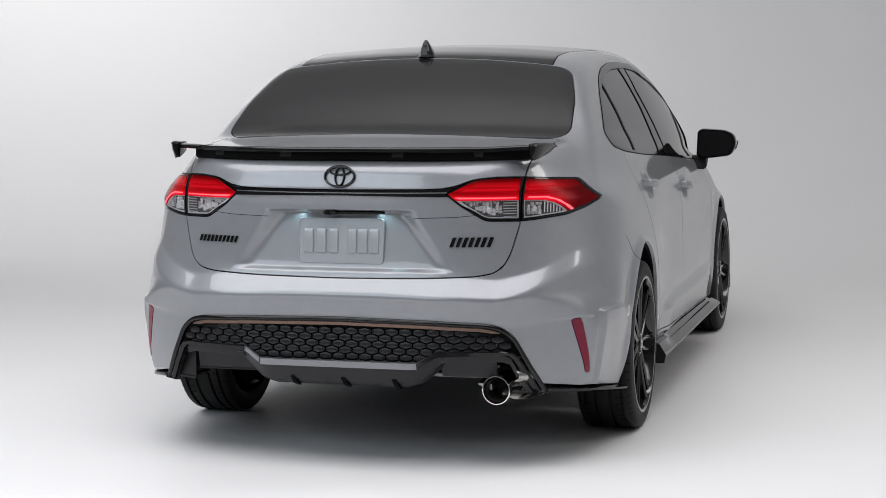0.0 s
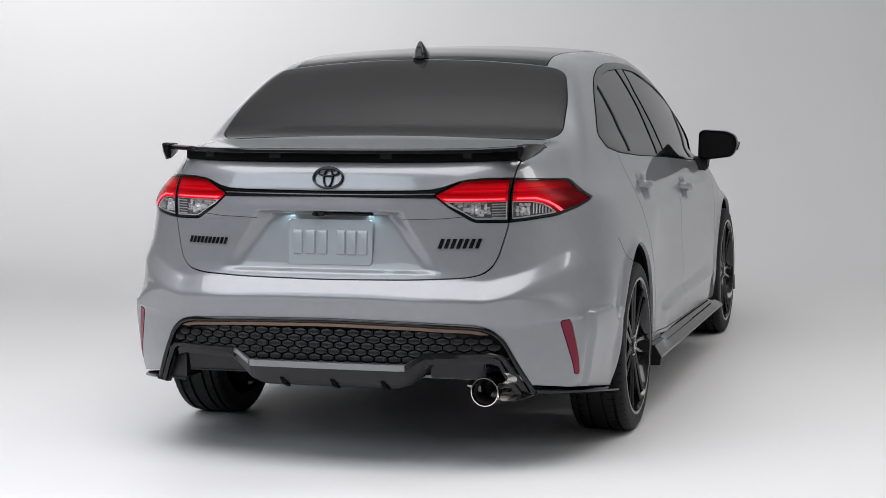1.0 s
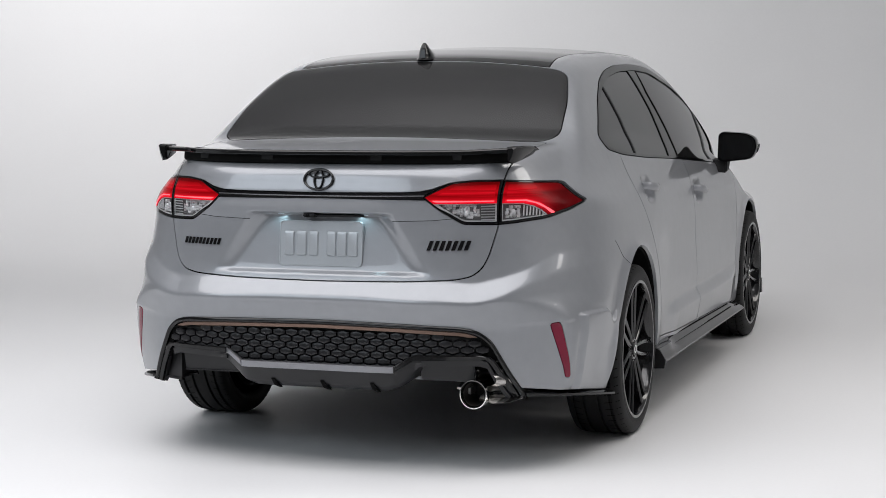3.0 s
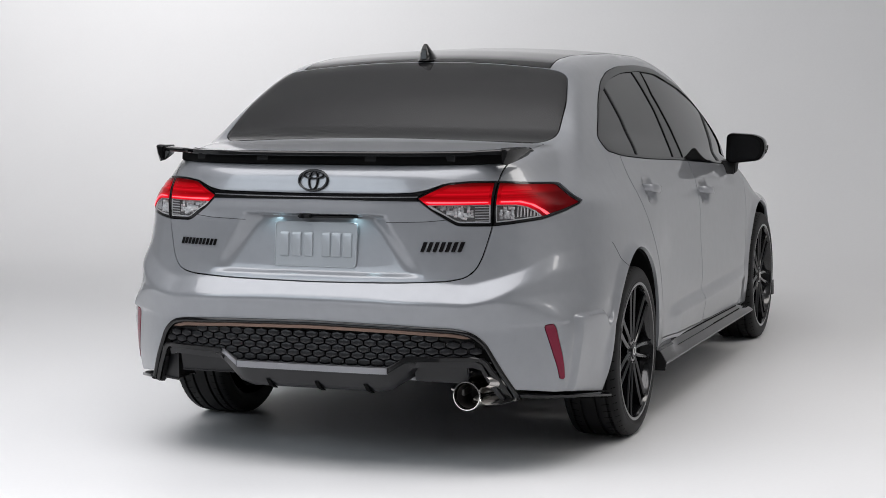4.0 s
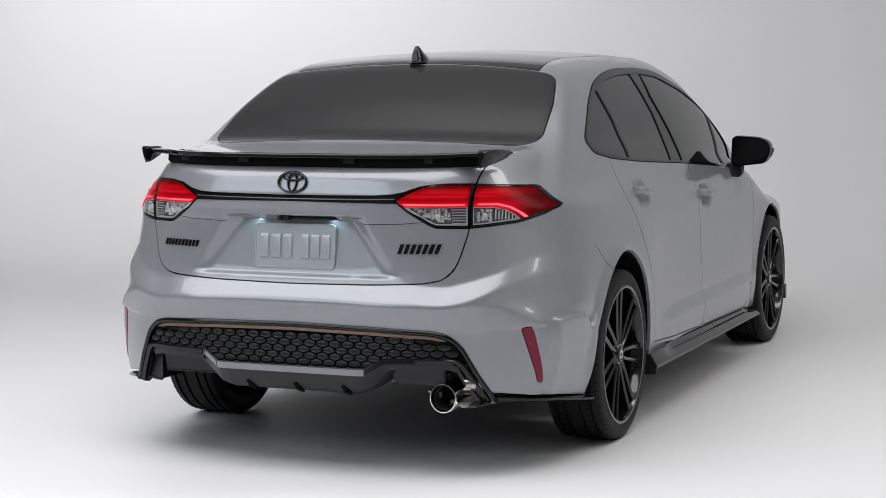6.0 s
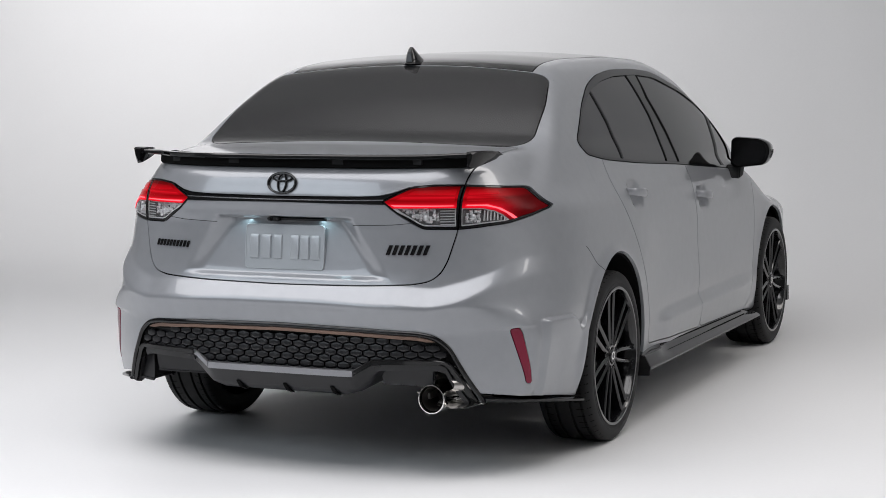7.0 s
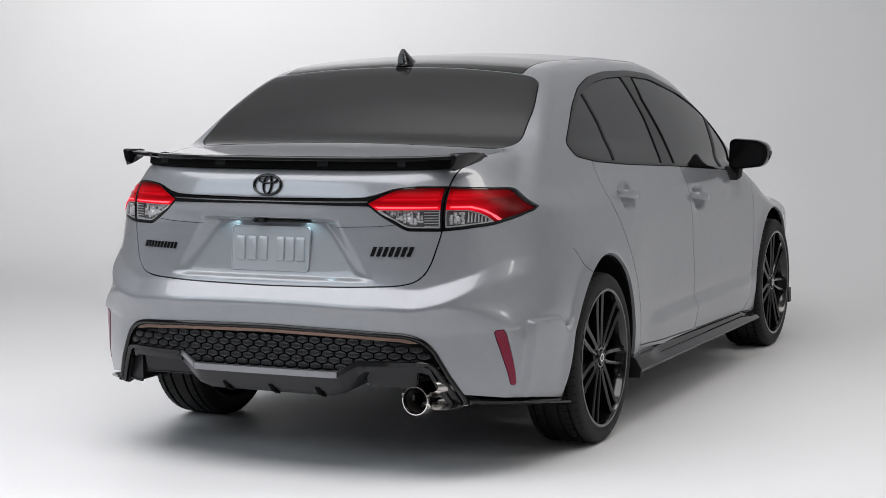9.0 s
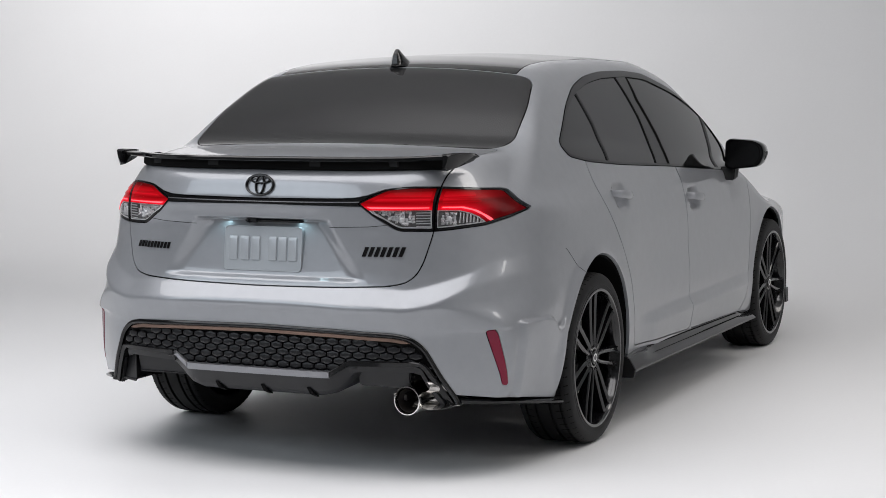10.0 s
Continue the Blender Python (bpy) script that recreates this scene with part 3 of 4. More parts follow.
# side windows
for side in (1, -1):
    half, _ = cut(windows, side * windows[0][:, 0])
    inner, trim = split(half, lambda x, y, z: depth_in(DLO, y, z) - 0.011 - 0.016 * step01(z, 1.2, 1.33), 0.0006)
    panel("window_trim", trim, GLOSS_BLACK, car, "gloss black window surround", lift=0.003)
    pillar, inner = split(inner, lambda x, y, z: depth_in(PILLAR_B, y, z), 0.0008)
    plate_piece, seal = split(refine(pillar, None), lambda x, y, z: depth_in(PILLAR_B, y, z) - 0.012, 0.0004)
    panel("pillar_trim", plate_piece, GLOSS_BLACK, car, "gloss black door pillar trim", lift=0.001)
    panel("pillar_seal", seal, LINER, car, "black rubber pillar seal", lift=0.0005)
    bar_line = [(0.380, 1.36), (0.405, 1.305), (0.435, 1.167), (0.425, 1.0)]
    bar_line_2 = [(2.06, 1.25), (1.98, 1.14), (1.84, 0.86)]
    front, back = cut(inner, inner[0][:, 1] - 1.06)
    bar, front, sliver = ribbon(front, lambda x, y, z: side_of([(1.120, 1.36), (1.100, 1.25), (1.150, 1.10), (1.180, 0.88)], y, z), 0.0055)
    panel("divider_bar", bar, LINER, car, "black rubber divider bar", lift=0.002)
    bar, ahead, behind = ribbon(back, lambda x, y, z: side_of(bar_line, y, z), 0.0075)
    panel("divider_bar", bar, SATIN_BLACK, car, "black rubber divider bar", lift=0.002)
    bar, fixed, front = ribbon(front, lambda x, y, z: side_of(bar_line_2, y, z), 0.014)
    panel("divider_bar", bar, SATIN_BLACK, car, "black rubber divider bar", lift=0.002)
    quarter, back = ahead, behind
    for piece in (front, sliver, fixed, quarter, back):
        if len(piece[2]):
            panel("side_window", piece, TINT, car, "dark tinted side window", lift=-0.002)

# tail lamps
for side in (1, -1):
    half, _ = cut(lamps, side * lamps[0][:, 0])
    half = refine(refine(half, None), None)
    inner_half, outer_half = split(half, lambda x, y, z: depth_in(TRUNK, x, z))
    for piece, clear, bars in ((inner_half, CLEAR_IN, GLOW[:3]), (outer_half, CLEAR_OUT, GLOW[3:])):
        face, bezel = split(piece, lambda x, y, z: np.minimum(depth_in(LAMP, np.abs(x), z) - 0.0055 - 0.0045 * step01(0.91 - z, 0.0, 0.03), np.abs(np.abs(x) - 0.607) - 0.0075), 0.0003)
        lamp = panel("tail_lamp", bezel, GLOSS_BLACK, car, "black tail lamp housing, lit red", lift=0.001)
        bowl, red = split(face, lambda x, y, z: depth_in(clear, np.abs(x), z), 0.0004)
        panel("red_lens", red, RED_LENS, lamp, "glossy lit red lens")
        panel("reflector_bowl", bowl, LAMP_DARK, lamp, "dark silvery reflector bowl", thick=0, lift=-0.014)
        _, edging = split(bowl, lambda x, y, z: np.minimum(np.minimum(depth_in(LAMP, np.abs(x), z) - 0.0135, np.abs(np.abs(x) - 0.607) - 0.0105), depth_in(clear, np.abs(x), z) - 0.0022), 0.0)
        panel("bowl_edging", edging, LAMP_SILVER, lamp, "silvery edging of the bowl", thick=0.006, lift=-0.003)
        lens = panel("clear_lens", bowl, CLEAR, lamp, "clear plastic lens", thick=0.004, lift=0.0005)
        lens.visible_shadow = False
        for k, outline_points in enumerate(bars):
            poly = rounded(outline_points, 0.004)
            strip, _ = split(face, lambda x, y, z: depth_in(poly, np.abs(x), z), 0.0)
            panel("light_bar", strip, RED_GLOW, lamp, "lit red light bar", thick=0.003, lift=0.002)
            if k == 2:
                core, _ = split(strip, lambda x, y, z: depth_in(poly, np.abs(x), z) - 0.0036, 0.0)
                panel("light_core", core, HOT, lamp, "bright lit lamp core", thick=0.002, lift=0.0032)
    # ribs, bulb and facets behind the clear lens
    lamp_inner = lamp
    for k in range(6):
        bm = bmesh.new()
        z = 0.861 + 0.009 * k
        box(bm, 0.552, 0.594, 0, 0.012, z, z + 0.0028)
        for v in bm.verts:
            v.co.y = float(rear_y(v.co.x, z)) + 0.004 + (0.008 if v.co.y > 0 else 0)
            v.co.x *= side
        part("lens_rib", bm, LAMP_SILVER, lamp_inner, smooth=False)
    for k in range(7):
        u = 0.672 + 0.0085 * k
        top = float(np.interp(u, [0.672, 0.70, 0.722, 0.735], [0.911, 0.902, 0.888, 0.874])) - 0.004
        bm = bmesh.new()
        box(bm, u, u + 0.0028, 0, 0.012, 0.872, max(top, 0.876))
        for v in bm.verts:
            v.co.y = float(rear_y(u, v.co.z)) + 0.004 + (0.008 if v.co.y > 0 else 0)
            v.co.x *= side
        part("lens_rib", bm, LAMP_SILVER, lamp_inner, smooth=False)
    for u, v, r in ((0.502, 0.884, 0.012), (0.640, 0.884, 0.012)):
        bm = bmesh.new()
        bmesh.ops.create_uvsphere(bm, u_segments=14, v_segments=8, radius=r)
        for w in bm.verts:
            w.co = Vector((side * (u + w.co.x), float(rear_y(u, v)) + 0.016 + 0.5 * w.co.y, v + w.co.z))
        part("bulb", bm, LAMP_SILVER, lamp_inner, "silvery bulb behind the clear lens")
    bm = bmesh.new()
    rng = random.Random(5)
    for k in range(22):
        for j in range(7):
            u, v = 0.436 + 0.0105 * k, 0.862 + 0.0080 * j
            inner_u = u < 0.607
            d = min(depth_in(CLEAR_IN if inner_u else CLEAR_OUT, np.array([u]), np.array([v]))[0], depth_in(LAMP, np.array([u]), np.array([v]))[0] - 0.010)
            if d < 0.006 or 0.548 < u < 0.620 or u > 0.668 or rng.random() < 0.22:
                continue
            y = float(rear_y(u, v)) + 0.0095
            tip = bm.verts.new((side * (u + rng.uniform(-0.005, 0.005)), y - rng.uniform(-0.004, 0.004), v + rng.uniform(-0.003, 0.003)))
            ring = [bm.verts.new((side * (u + a), y + 0.004, v + c)) for a, c in [(a * rng.uniform(0.6, 1.5), c * rng.uniform(0.6, 1.5)) for a, c in ((-0.006, -0.0045), (0.006, -0.0045), (0.006, 0.0045), (-0.006, 0.0045))]]
            for i in range(4):
                bm.faces.new((ring[i], ring[(i + 1) % 4], tip))
    tagged(part("reflector_facets", bm, LAMP_SILVER, lamp_inner, "silvery faceted reflector", smooth=False), kind="stuff")

band = refine(band, None)
# A bright strip puts the glint of the gloss black band into colour.
facet, groove, low_band = ribbon(band, lambda x, y, z: z - 0.9415 - 0.02 * x * x, 0.0018)
trunk_band = panel("trunk_band", low_band, GLOSS_BLACK, car, "gloss black band between the lamps", lift=0.004)
panel("band_glint", facet, GLINT_METAL, trunk_band, "bright metal strip as the band glint", lift=0.002)
panel("band_groove", groove, GLOSS_BLACK, trunk_band, lift=0.0)
for side in (1, -1):
    half, _ = cut(reflex, side * reflex[0][:, 0])
    panel("reflex_reflector", half, REFLECTOR, car, "dark red bumper reflector", lift=0.0015)

# ---- car: mouth of the bumper ----
edge = lambda x, y, z: depth_in(MOUTH, x, z)
keep, _ = cut(grille, grille[0][:, 2] - 0.262)
keep = refine(keep, None)
inner, frame_piece = split(keep, lambda x, y, z: edge(x, y, z) - 0.013, 0.0003)
frame_piece, lip = split(frame_piece, lambda x, y, z: edge(x, y, z) - 0.0026, 0.0)
# Recessed rims in matt black, their shade put into the colour.
panel("shaded_mouth_rim", lip, LINER, car, lift=-0.003)
frame_piece = crowned(refine(frame_piece, None), lambda x, y, z: 0.0055 * np.sin(np.pi * np.clip((edge(x, y, z) - 0.0020) / 0.0112, 0, 1)))
panel("mouth_frame", frame_piece, GLOSS_BLACK, car, "gloss black frame round the bumper mouth", lift=0.004)
inner, rim_piece = split(inner, lambda x, y, z: edge(x, y, z) - 0.0185, 0.0)
panel("shaded_mouth_rim", rim_piece, LINER, car, lift=-0.007)
strip, inner = split(inner, lambda x, y, z: np.minimum(0.0295 - edge(x, y, z), z - 0.474), 0.0003)
panel("accent_strip", strip, BRONZE, car, "bronze accent strip", lift=0.0005)
inner, rim_piece = split(inner, lambda x, y, z: np.maximum(edge(x, y, z) - 0.036, -1), 0.0)
panel("shaded_mouth_rim", rim_piece, LINER, car, lift=-0.007)
mesh_piece, leg_piece = split(inner, lambda x, y, z: z - np.interp(np.abs(x), [0.0, 0.60, 0.62, 0.70], [0.335, 0.395, 0.345, 0.25]), 0.0)
panel("grille_panel", mesh_piece, SATIN_BLACK, car, "black honeycomb bumper grille", lift=-0.020)

# honeycomb tiles
def hexagon(w, h, deep):
    bm = bmesh.new()
    shape = [(0, -h / 2), (w / 2, -h / 4), (w / 2, h / 4), (0, h / 2), (-w / 2, h / 4), (-w / 2, -h / 4)]
    rings = [[(u * s, d, v * s) for u, v in shape] for s, d in ((0.93, deep), (0.90, 0.002), (0.78, 0.0), (0.40, -0.0012))]
    loft(bm, rings)
    mesh = bpy.data.meshes.new("hexagon")
    bmesh.ops.recalc_face_normals(bm, faces=bm.faces[:])
    bm.to_mesh(mesh)
    bm.free()
    mesh.materials.append(GREY_PLASTIC)
    return mesh


honeycomb = bpy.data.objects["grille_panel"]
tile_mesh = hexagon(0.0475, 0.0292, 0.012)
for row in range(-1, 7):
    z = 0.4745 - 0.0219 * row
    for col in range(-14, 15):
        x = 0.0475 * col + (0.02375 if row % 2 else 0)
        top_edge = float(np.interp(abs(x), [0.0, 0.27, 0.335, 0.7], [0.372, 0.372, 0.411, 0.411]))
        d = depth_in(MOUTH, np.array([x]), np.array([z]))[0]
        if d < 0.036 or z < top_edge - 0.012:
            continue
        y = float(rear_y(x, z))
        slope = math.atan2(float(rear_y(x + 0.01, z)) - y, 0.01)
        tile = new("hexagon", tile_mesh)
        tile.parent = honeycomb
        tile.matrix_local = Matrix.Translation((x, y + 0.009, z)) @ Euler((radians(-3), 0, slope)).to_matrix().to_4x4()

# diffuser
def diffuser():
    bm = bmesh.new()
    rings = []
    for k in range(-30, 31):
        x = 0.372 * k / 30
        ax = abs(x)
        zt = float(np.interp(ax, [0, 0.274, 0.340, 0.4], [0.372, 0.372, 0.411, 0.412]))
        zs = zt - 0.022
        zb = float(np.interp(ax, [0, 0.235, 0.29, 0.33, 0.372], [0.282, 0.282, 0.296, 0.332, 0.386]))
        yf = float(rear_y(x, 0.37)) - 0.013 + 0.018 * float(step01(ax, 0.25, 0.34))
        rings.append([(x, -0.80, zt), (x, yf + 0.024, zt + 0.001), (x, yf + 0.003, zt - 0.001), (x, yf, zt - 0.004), (x, yf, zs), (x, yf + 0.004, zs - 0.003), (x, yf + 0.022, (zs + zb) / 2 - 0.01),
                      (x, yf + 0.045, zb + 0.004), (x, yf + 0.055, zb), (x, -0.72, zb + 0.01)])
    loft(bm, rings, close=True)
    return part("diffuser", bm, GREY_PLASTIC, car, "dark grey plastic rear diffuser")


diff = diffuser()
bm = bmesh.new()
rings = []
for k in range(-24, 25):
    x = 0.279 * k / 24
    yf = float(rear_y(x, 0.37)) - 0.013 + 0.018 * float(step01(abs(x), 0.25, 0.34))
    rings.append([(x, yf + 0.010, 0.3745), (x, yf - 0.0035, 0.3725), (x, yf - 0.0035, 0.3515), (x, yf + 0.006, 0.3490)])
loft(bm, rings)
part("silver_strip", bm, SILVER, diff, "satin silver strip")
for side in (1, -1):
    # raised shoulder of the strip
    bm = bmesh.new()
    rings = []
    for ax, zt in ((0.283, 0.372), (0.335, 0.405), (0.350, 0.411)):
        yf = float(rear_y(ax, 0.37)) - 0.013 + 0.018 * float(step01(ax, 0.25, 0.34))
        rings.append([(side * ax, yf + 0.012, zt + 0.0035), (side * ax, yf - 0.003, zt), (side * ax, yf - 0.003, zt - 0.016), (side * ax, yf + 0.006, zt - 0.019)])
    loft(bm, rings)
    part("strip_shoulder", bm, SILVER if side < 0 else GLOSS_BLACK, diff)
    # flange and leg that frame the pocket
    bm = bmesh.new()
    rings = []
    for ax, zt in ((0.345, 0.412), (0.45, 0.414), (0.56, 0.414), (0.592, 0.409), (0.606, 0.396), (0.64, 0.335), (0.672, 0.268)):
        y = float(rear_y(ax, max(zt, 0.3))) - 0.006
        n = 0.0 if ax < 0.58 else 0.012
        rings.append([(side * ax, y + 0.05, zt), (side * (ax + n * 0.3), y + 0.004, zt), (side * ax, y, zt - 0.003), (side * (ax - n), y, zt - 0.017 + n * 0.6), (side * (ax - n), y + 0.05, zt - 0.024 + n)])
    loft(bm, rings)
    part("pocket_frame", bm, GLOSS_BLACK, diff, "gloss black pocket frame")
    bm = bmesh.new()
    rings = []
    for ax, zt in ((0.350, 0.394), (0.45, 0.397), (0.56, 0.397), (0.585, 0.388)) + (((0.61, 0.335), (0.65, 0.272)) if side > 0 else ()):
        y = float(rear_y(ax, 0.33)) + 0.002
        rings.append([(side * ax, y, zt), (side * (ax - 0.004), y + 0.004, zt - 0.022), (side * (ax - 0.006), y + 0.13, zt - 0.026), (side * ax, y + 0.13, zt)])
    loft(bm, rings)
    part("pocket_brow", bm, GREY_PLASTIC, diff)
    bm = bmesh.new()
    vs = box(bm, 0.335, 0.548 if side < 0 else 0.53, -0.868, -0.84, 0.312, 0.400)
    for v in bm.verts:
        v.co.x *= side
        v.co.y += 0.02 * (v.co.z < 0.35)
    bmesh.ops.bevel(bm, geom=bm.edges[:], offset=0.004, segments=2, affect="EDGES")
    part("pocket_panel", bm, GREY_PLASTIC, diff)
    # slats on the legs
    for k in range(4):
        z = 0.392 - 0.030 * k
        ax = 0.624 + 0.0150 * k
        bm = bmesh.new()
        box(bm, ax - 0.022, ax + 0.010, 0, 0.02, z - 0.0025, z + 0.0025)
        for v in bm.verts:
            v.co.y = float(rear_y(v.co.x, z)) + 0.0035 + v.co.y
            v.co.x *= side
        part("leg_slat", bm, GLOSS_BLACK, diff, smooth=False)
    if side > 0:
        continue
    bm = bmesh.new()
    vs = box(bm, 0.566, 0.655, -0.862, -0.74, 0.279, 0.392)
    for v in bm.verts:
        v.co.y += 0.045 * (v.co.x > 0.6)
    for v in bm.verts:
        v.co.x *= side
    bmesh.ops.bevel(bm, geom=bm.edges[:], offset=0.006, segments=2, affect="EDGES")
    part("pocket_end", bm, SATIN_BLACK, diff)
leg_piece, _ = cut(leg_piece, np.abs(leg_piece[0][:, 0]) - np.interp(leg_piece[0][:, 2], [0.25, 0.40], [0.655, 0.595]))
for side in (1, -1):
    half, _ = cut(leg_piece, side * leg_piece[0][:, 0])
    panel("mouth_leg", half, SATIN_BLACK, car, "satin black bumper leg", lift=-0.008)
for x in (-0.172, 0.010, 0.190):
    bm = bmesh.new()
    y = float(rear_y(x, 0.37)) - 0.004
    loft(bm, [[(x + s + 0.006, y + 0.016, 0.314), (x + s + 0.007, y + 0.008, 0.311), (x + s + 0.015, y + 0.016, 0.288), (x + s + 0.020, y + 0.045, 0.276), (x + s + 0.010, y + 0.06, 0.279)] for s in (-0.008, 0.006)])
    part("diffuser_fin", bm, LINER, diff, "black diffuser fin")
# Dark plates added inside and below to close views and deepen the shade.
bm = bmesh.new()
box(bm, -0.66, 0.66, -0.72, -0.70, 0.33, 0.45)
box(bm, -0.56, 0.56, 0.12, 3.3, 0.17, 0.19)
part("hidden_dark_plates", bm, LINER, car, smooth=False)

# bumper corner blades
for side in (1, -1):
    bm = bmesh.new()
    rings = []
    for x, y, z in ((0.655, -0.80, 0.276), (0.694, -0.802, 0.275), (0.762, -0.738, 0.266), (0.822, -0.605, 0.249), (0.856, -0.47, 0.229), (0.872, -0.345, 0.211)):
        d = Vector((x, y + 0.25)).normalized() * 0.015
        rings.append([(side * (x - 5 * d.x), y - 5 * d.y, z + 0.008), (side * (x + 0.3 * d.x), y + 0.3 * d.y, z + 0.008), (side * (x + d.x), y + d.y, z + 0.003), (side * (x + d.x), y + d.y, z - 0.004), (side * (x + 0.4 * d.x), y + 0.4 * d.y, z - 0.009),
                      (side * (x - 5 * d.x), y - 5 * d.y, z - 0.009)])
    loft(bm, rings)
    part("bumper_blade", bm, GLOSS_BLACK, car, "gloss black bumper corner blade")

# exhaust
def exhaust():
    bm = lathe(bmesh.new(), [(0.0412, 0.14), (0.0425, 0.02), (0.0435, 0.004), (0.0455, 0.0), (0.0485, 0.0005), (0.0495, 0.004), (0.049, 0.03), (0.047, 0.14), (0.044, 0.20), (0.030, 0.24)], 56)
    place = Matrix.Translation((0.537, -0.900, 0.280)) @ Euler((radians(0), radians(2), radians(86))).to_matrix().to_4x4()
    bmesh.ops.transform(bm, verts=bm.verts[:], matrix=place)
    tip = part("exhaust_tip", bm, CHROME, car, "polished round exhaust tip")
    bm = lathe(bmesh.new(), [(0.0, 0.13), (0.0395, 0.125), (0.0405, 0.012)], 40)
    bmesh.ops.transform(bm, verts=bm.verts[:], matrix=place)
    part("pipe_bore", bm, SOOT, tip, "sooty black pipe bore")
    bm = lathe(bmesh.new(), [(0.030, 0.0), (0.045, 0.02), (0.062, 0.05), (0.066, 0.16), (0.060, 0.20), (0.0, 0.205)], 40)
    bmesh.ops.scale(bm, verts=bm.verts[:], vec=(1, 1.35, 0.72))
    bmesh.ops.transform(bm, verts=bm.verts[:], matrix=Matrix.Translation((0.572, -0.868, 0.328)) @ Euler((0, 0, radians(78))).to_matrix().to_4x4())
    part("heat_shield", bm, DULL_STEEL, tip, "dull steel heat shield")
    bm = bmesh.new()
    for x0, x1, y0, z in ((0.515, 0.56, -0.84, 0.350),):
        box(bm, x0, x1, y0, y0 + 0.10, z - 0.004, z + 0.004)
    bmesh.ops.bevel(bm, geom=bm.edges[:], offset=0.002, segments=2, affect="EDGES")
    part("hanger_bracket", bm, DULL_STEEL, tip)
    bm = bmesh.new()
    loft(bm, [[(x, y + s, z + h) for s, h in ((-0.02, 0), (0.0, 0.012), (0.06, 0.016), (0.06, -0.004), (0.0, -0.006))] for x, y, z in ((0.555, -0.875, 0.262), (0.60, -0.872, 0.252), (0.645, -0.85, 0.253), (0.688, -0.81, 0.264))])
    part("heat_plate", bm, CHROME, tip)
    bm = bmesh.new()
    loft(bm, [[(x, -0.845, z), (x, -0.78, z + 0.01), (x, -0.78, z - h), (x, -0.845, z - h)] for x, z, h in ((0.462, 0.293, 0.004), (0.49, 0.292, 0.016), (0.51, 0.290, 0.02))])
    part("bracket_tab", bm, DULL_STEEL, tip, smooth=False)


exhaust()

# spoiler
def spoiler():
    bm = bmesh.new()
    rings = []
    for k in range(-28, 29):
        x = 0.648 * k / 28
        ax = abs(x)
        yr = float(rear_y(x, 1.03)) * 0.985 - 0.022 + 0.02 * ax
        yr = min(max(yr, -0.95), -0.80)
        zt = 1.094 + 0.006 * float(step01(ax, 0.5, 0.65))
        chord = 0.085
        rings.append([(x, yr + chord, zt - 0.013), (x, yr + 0.055, zt - 0.004), (x, yr + 0.02, zt), (x, yr + 0.004, zt - 0.001), (x, yr, zt - 0.005), (x, yr + 0.001, zt - 0.013), (x, yr + 0.006, zt - 0.017),
                      (x, yr + 0.055, zt - 0.018), (x, yr + chord - 0.004, zt - 0.018)])
    loft(bm, rings)
    blade = part("spoiler", bm, GLOSS_BLACK, car, "gloss black trunk spoiler")
    # Matt black filler stands in for the shaded gap under the blade.
    bm = bmesh.new()
    rings = []
    for k in range(-20, 21):
        x = 0.612 * k / 20
        yr = float(rear_y(x, 1.03)) * 0.985 + 0.010
        rings.append([(x, yr + 0.10, 1.088), (x, yr, 1.082), (x, yr - 0.004, 1.052), (x, yr + 0.01, 1.045), (x, yr + 0.10, 1.055)])
    loft(bm, rings)
    part("spoiler_gap_shade", bm, LINER, blade)
    for side in (1, -1):
        bm = bmesh.new()
        ring = lambda y, xo, xi, zt, zb: [(side * xi, y, zt), (side * (xo - 0.006), y, zt + 0.002), (side * xo, y, zt - 0.003), (side * (xo - 0.004), y, (zt + zb) / 2), (side * (xo - 0.014), y, zb), (side * xi, y, zb + 0.004)]
        loft(bm, [ring(-0.815, 0.656, 0.636, 1.098, 1.056), ring(-0.806, 0.664, 0.630, 1.104, 1.048), ring(-0.755, 0.676, 0.640, 1.104, 1.056), ring(-0.70, 0.686, 0.652, 1.102, 1.066), ring(-0.655, 0.692, 0.670, 1.098, 1.074), ring(-0.635, 0.694, 0.686, 1.090, 1.083)])
        part("spoiler_end", bm, GLOSS_BLACK, blade)
        for x in (0.20, 0.46):
            bm = bmesh.new()
            y = float(rear_y(x, 1.03)) * 0.985
            box(bm, x - 0.02, x + 0.02, y + 0.004, y + 0.05, 1.06, 1.085)
            for v in bm.verts:
                v.co.x *= side
            part("spoiler_stand", bm, RUBBER, blade, smooth=False)


spoiler()

# roof antenna
bm = bmesh.new()
rings = []
for h in (0.0, 0.006, 0.02, 0.04, 0.058, 0.066):
    u = h / 0.066
    a, b = 0.132 + 0.016 * u ** 2, 0.352 - 0.178 * u ** 0.6
    w = 0.026 * (1 - u) ** 0.7 + 0.0035
    if h == 0:
        w, a, b = 0.034, 0.124, 0.372
    z0 = 1.398 + h
    rings.append([(w * s, a + (b - a) * q, z0 + 0.045 * (b - a) * q * (1 - u)) for s, q in ((-0.45, 0), (0.45, 0), (0.9, 0.10), (1, 0.3), (0.75, 0.65), (0.25, 0.93), (0, 1), (-0.25, 0.93), (-0.75, 0.65), (-1, 0.3), (-0.9, 0.10))])
loft(bm, rings)
part("roof_antenna", bm, GLOSS_BLACK, car, "gloss black shark fin antenna")

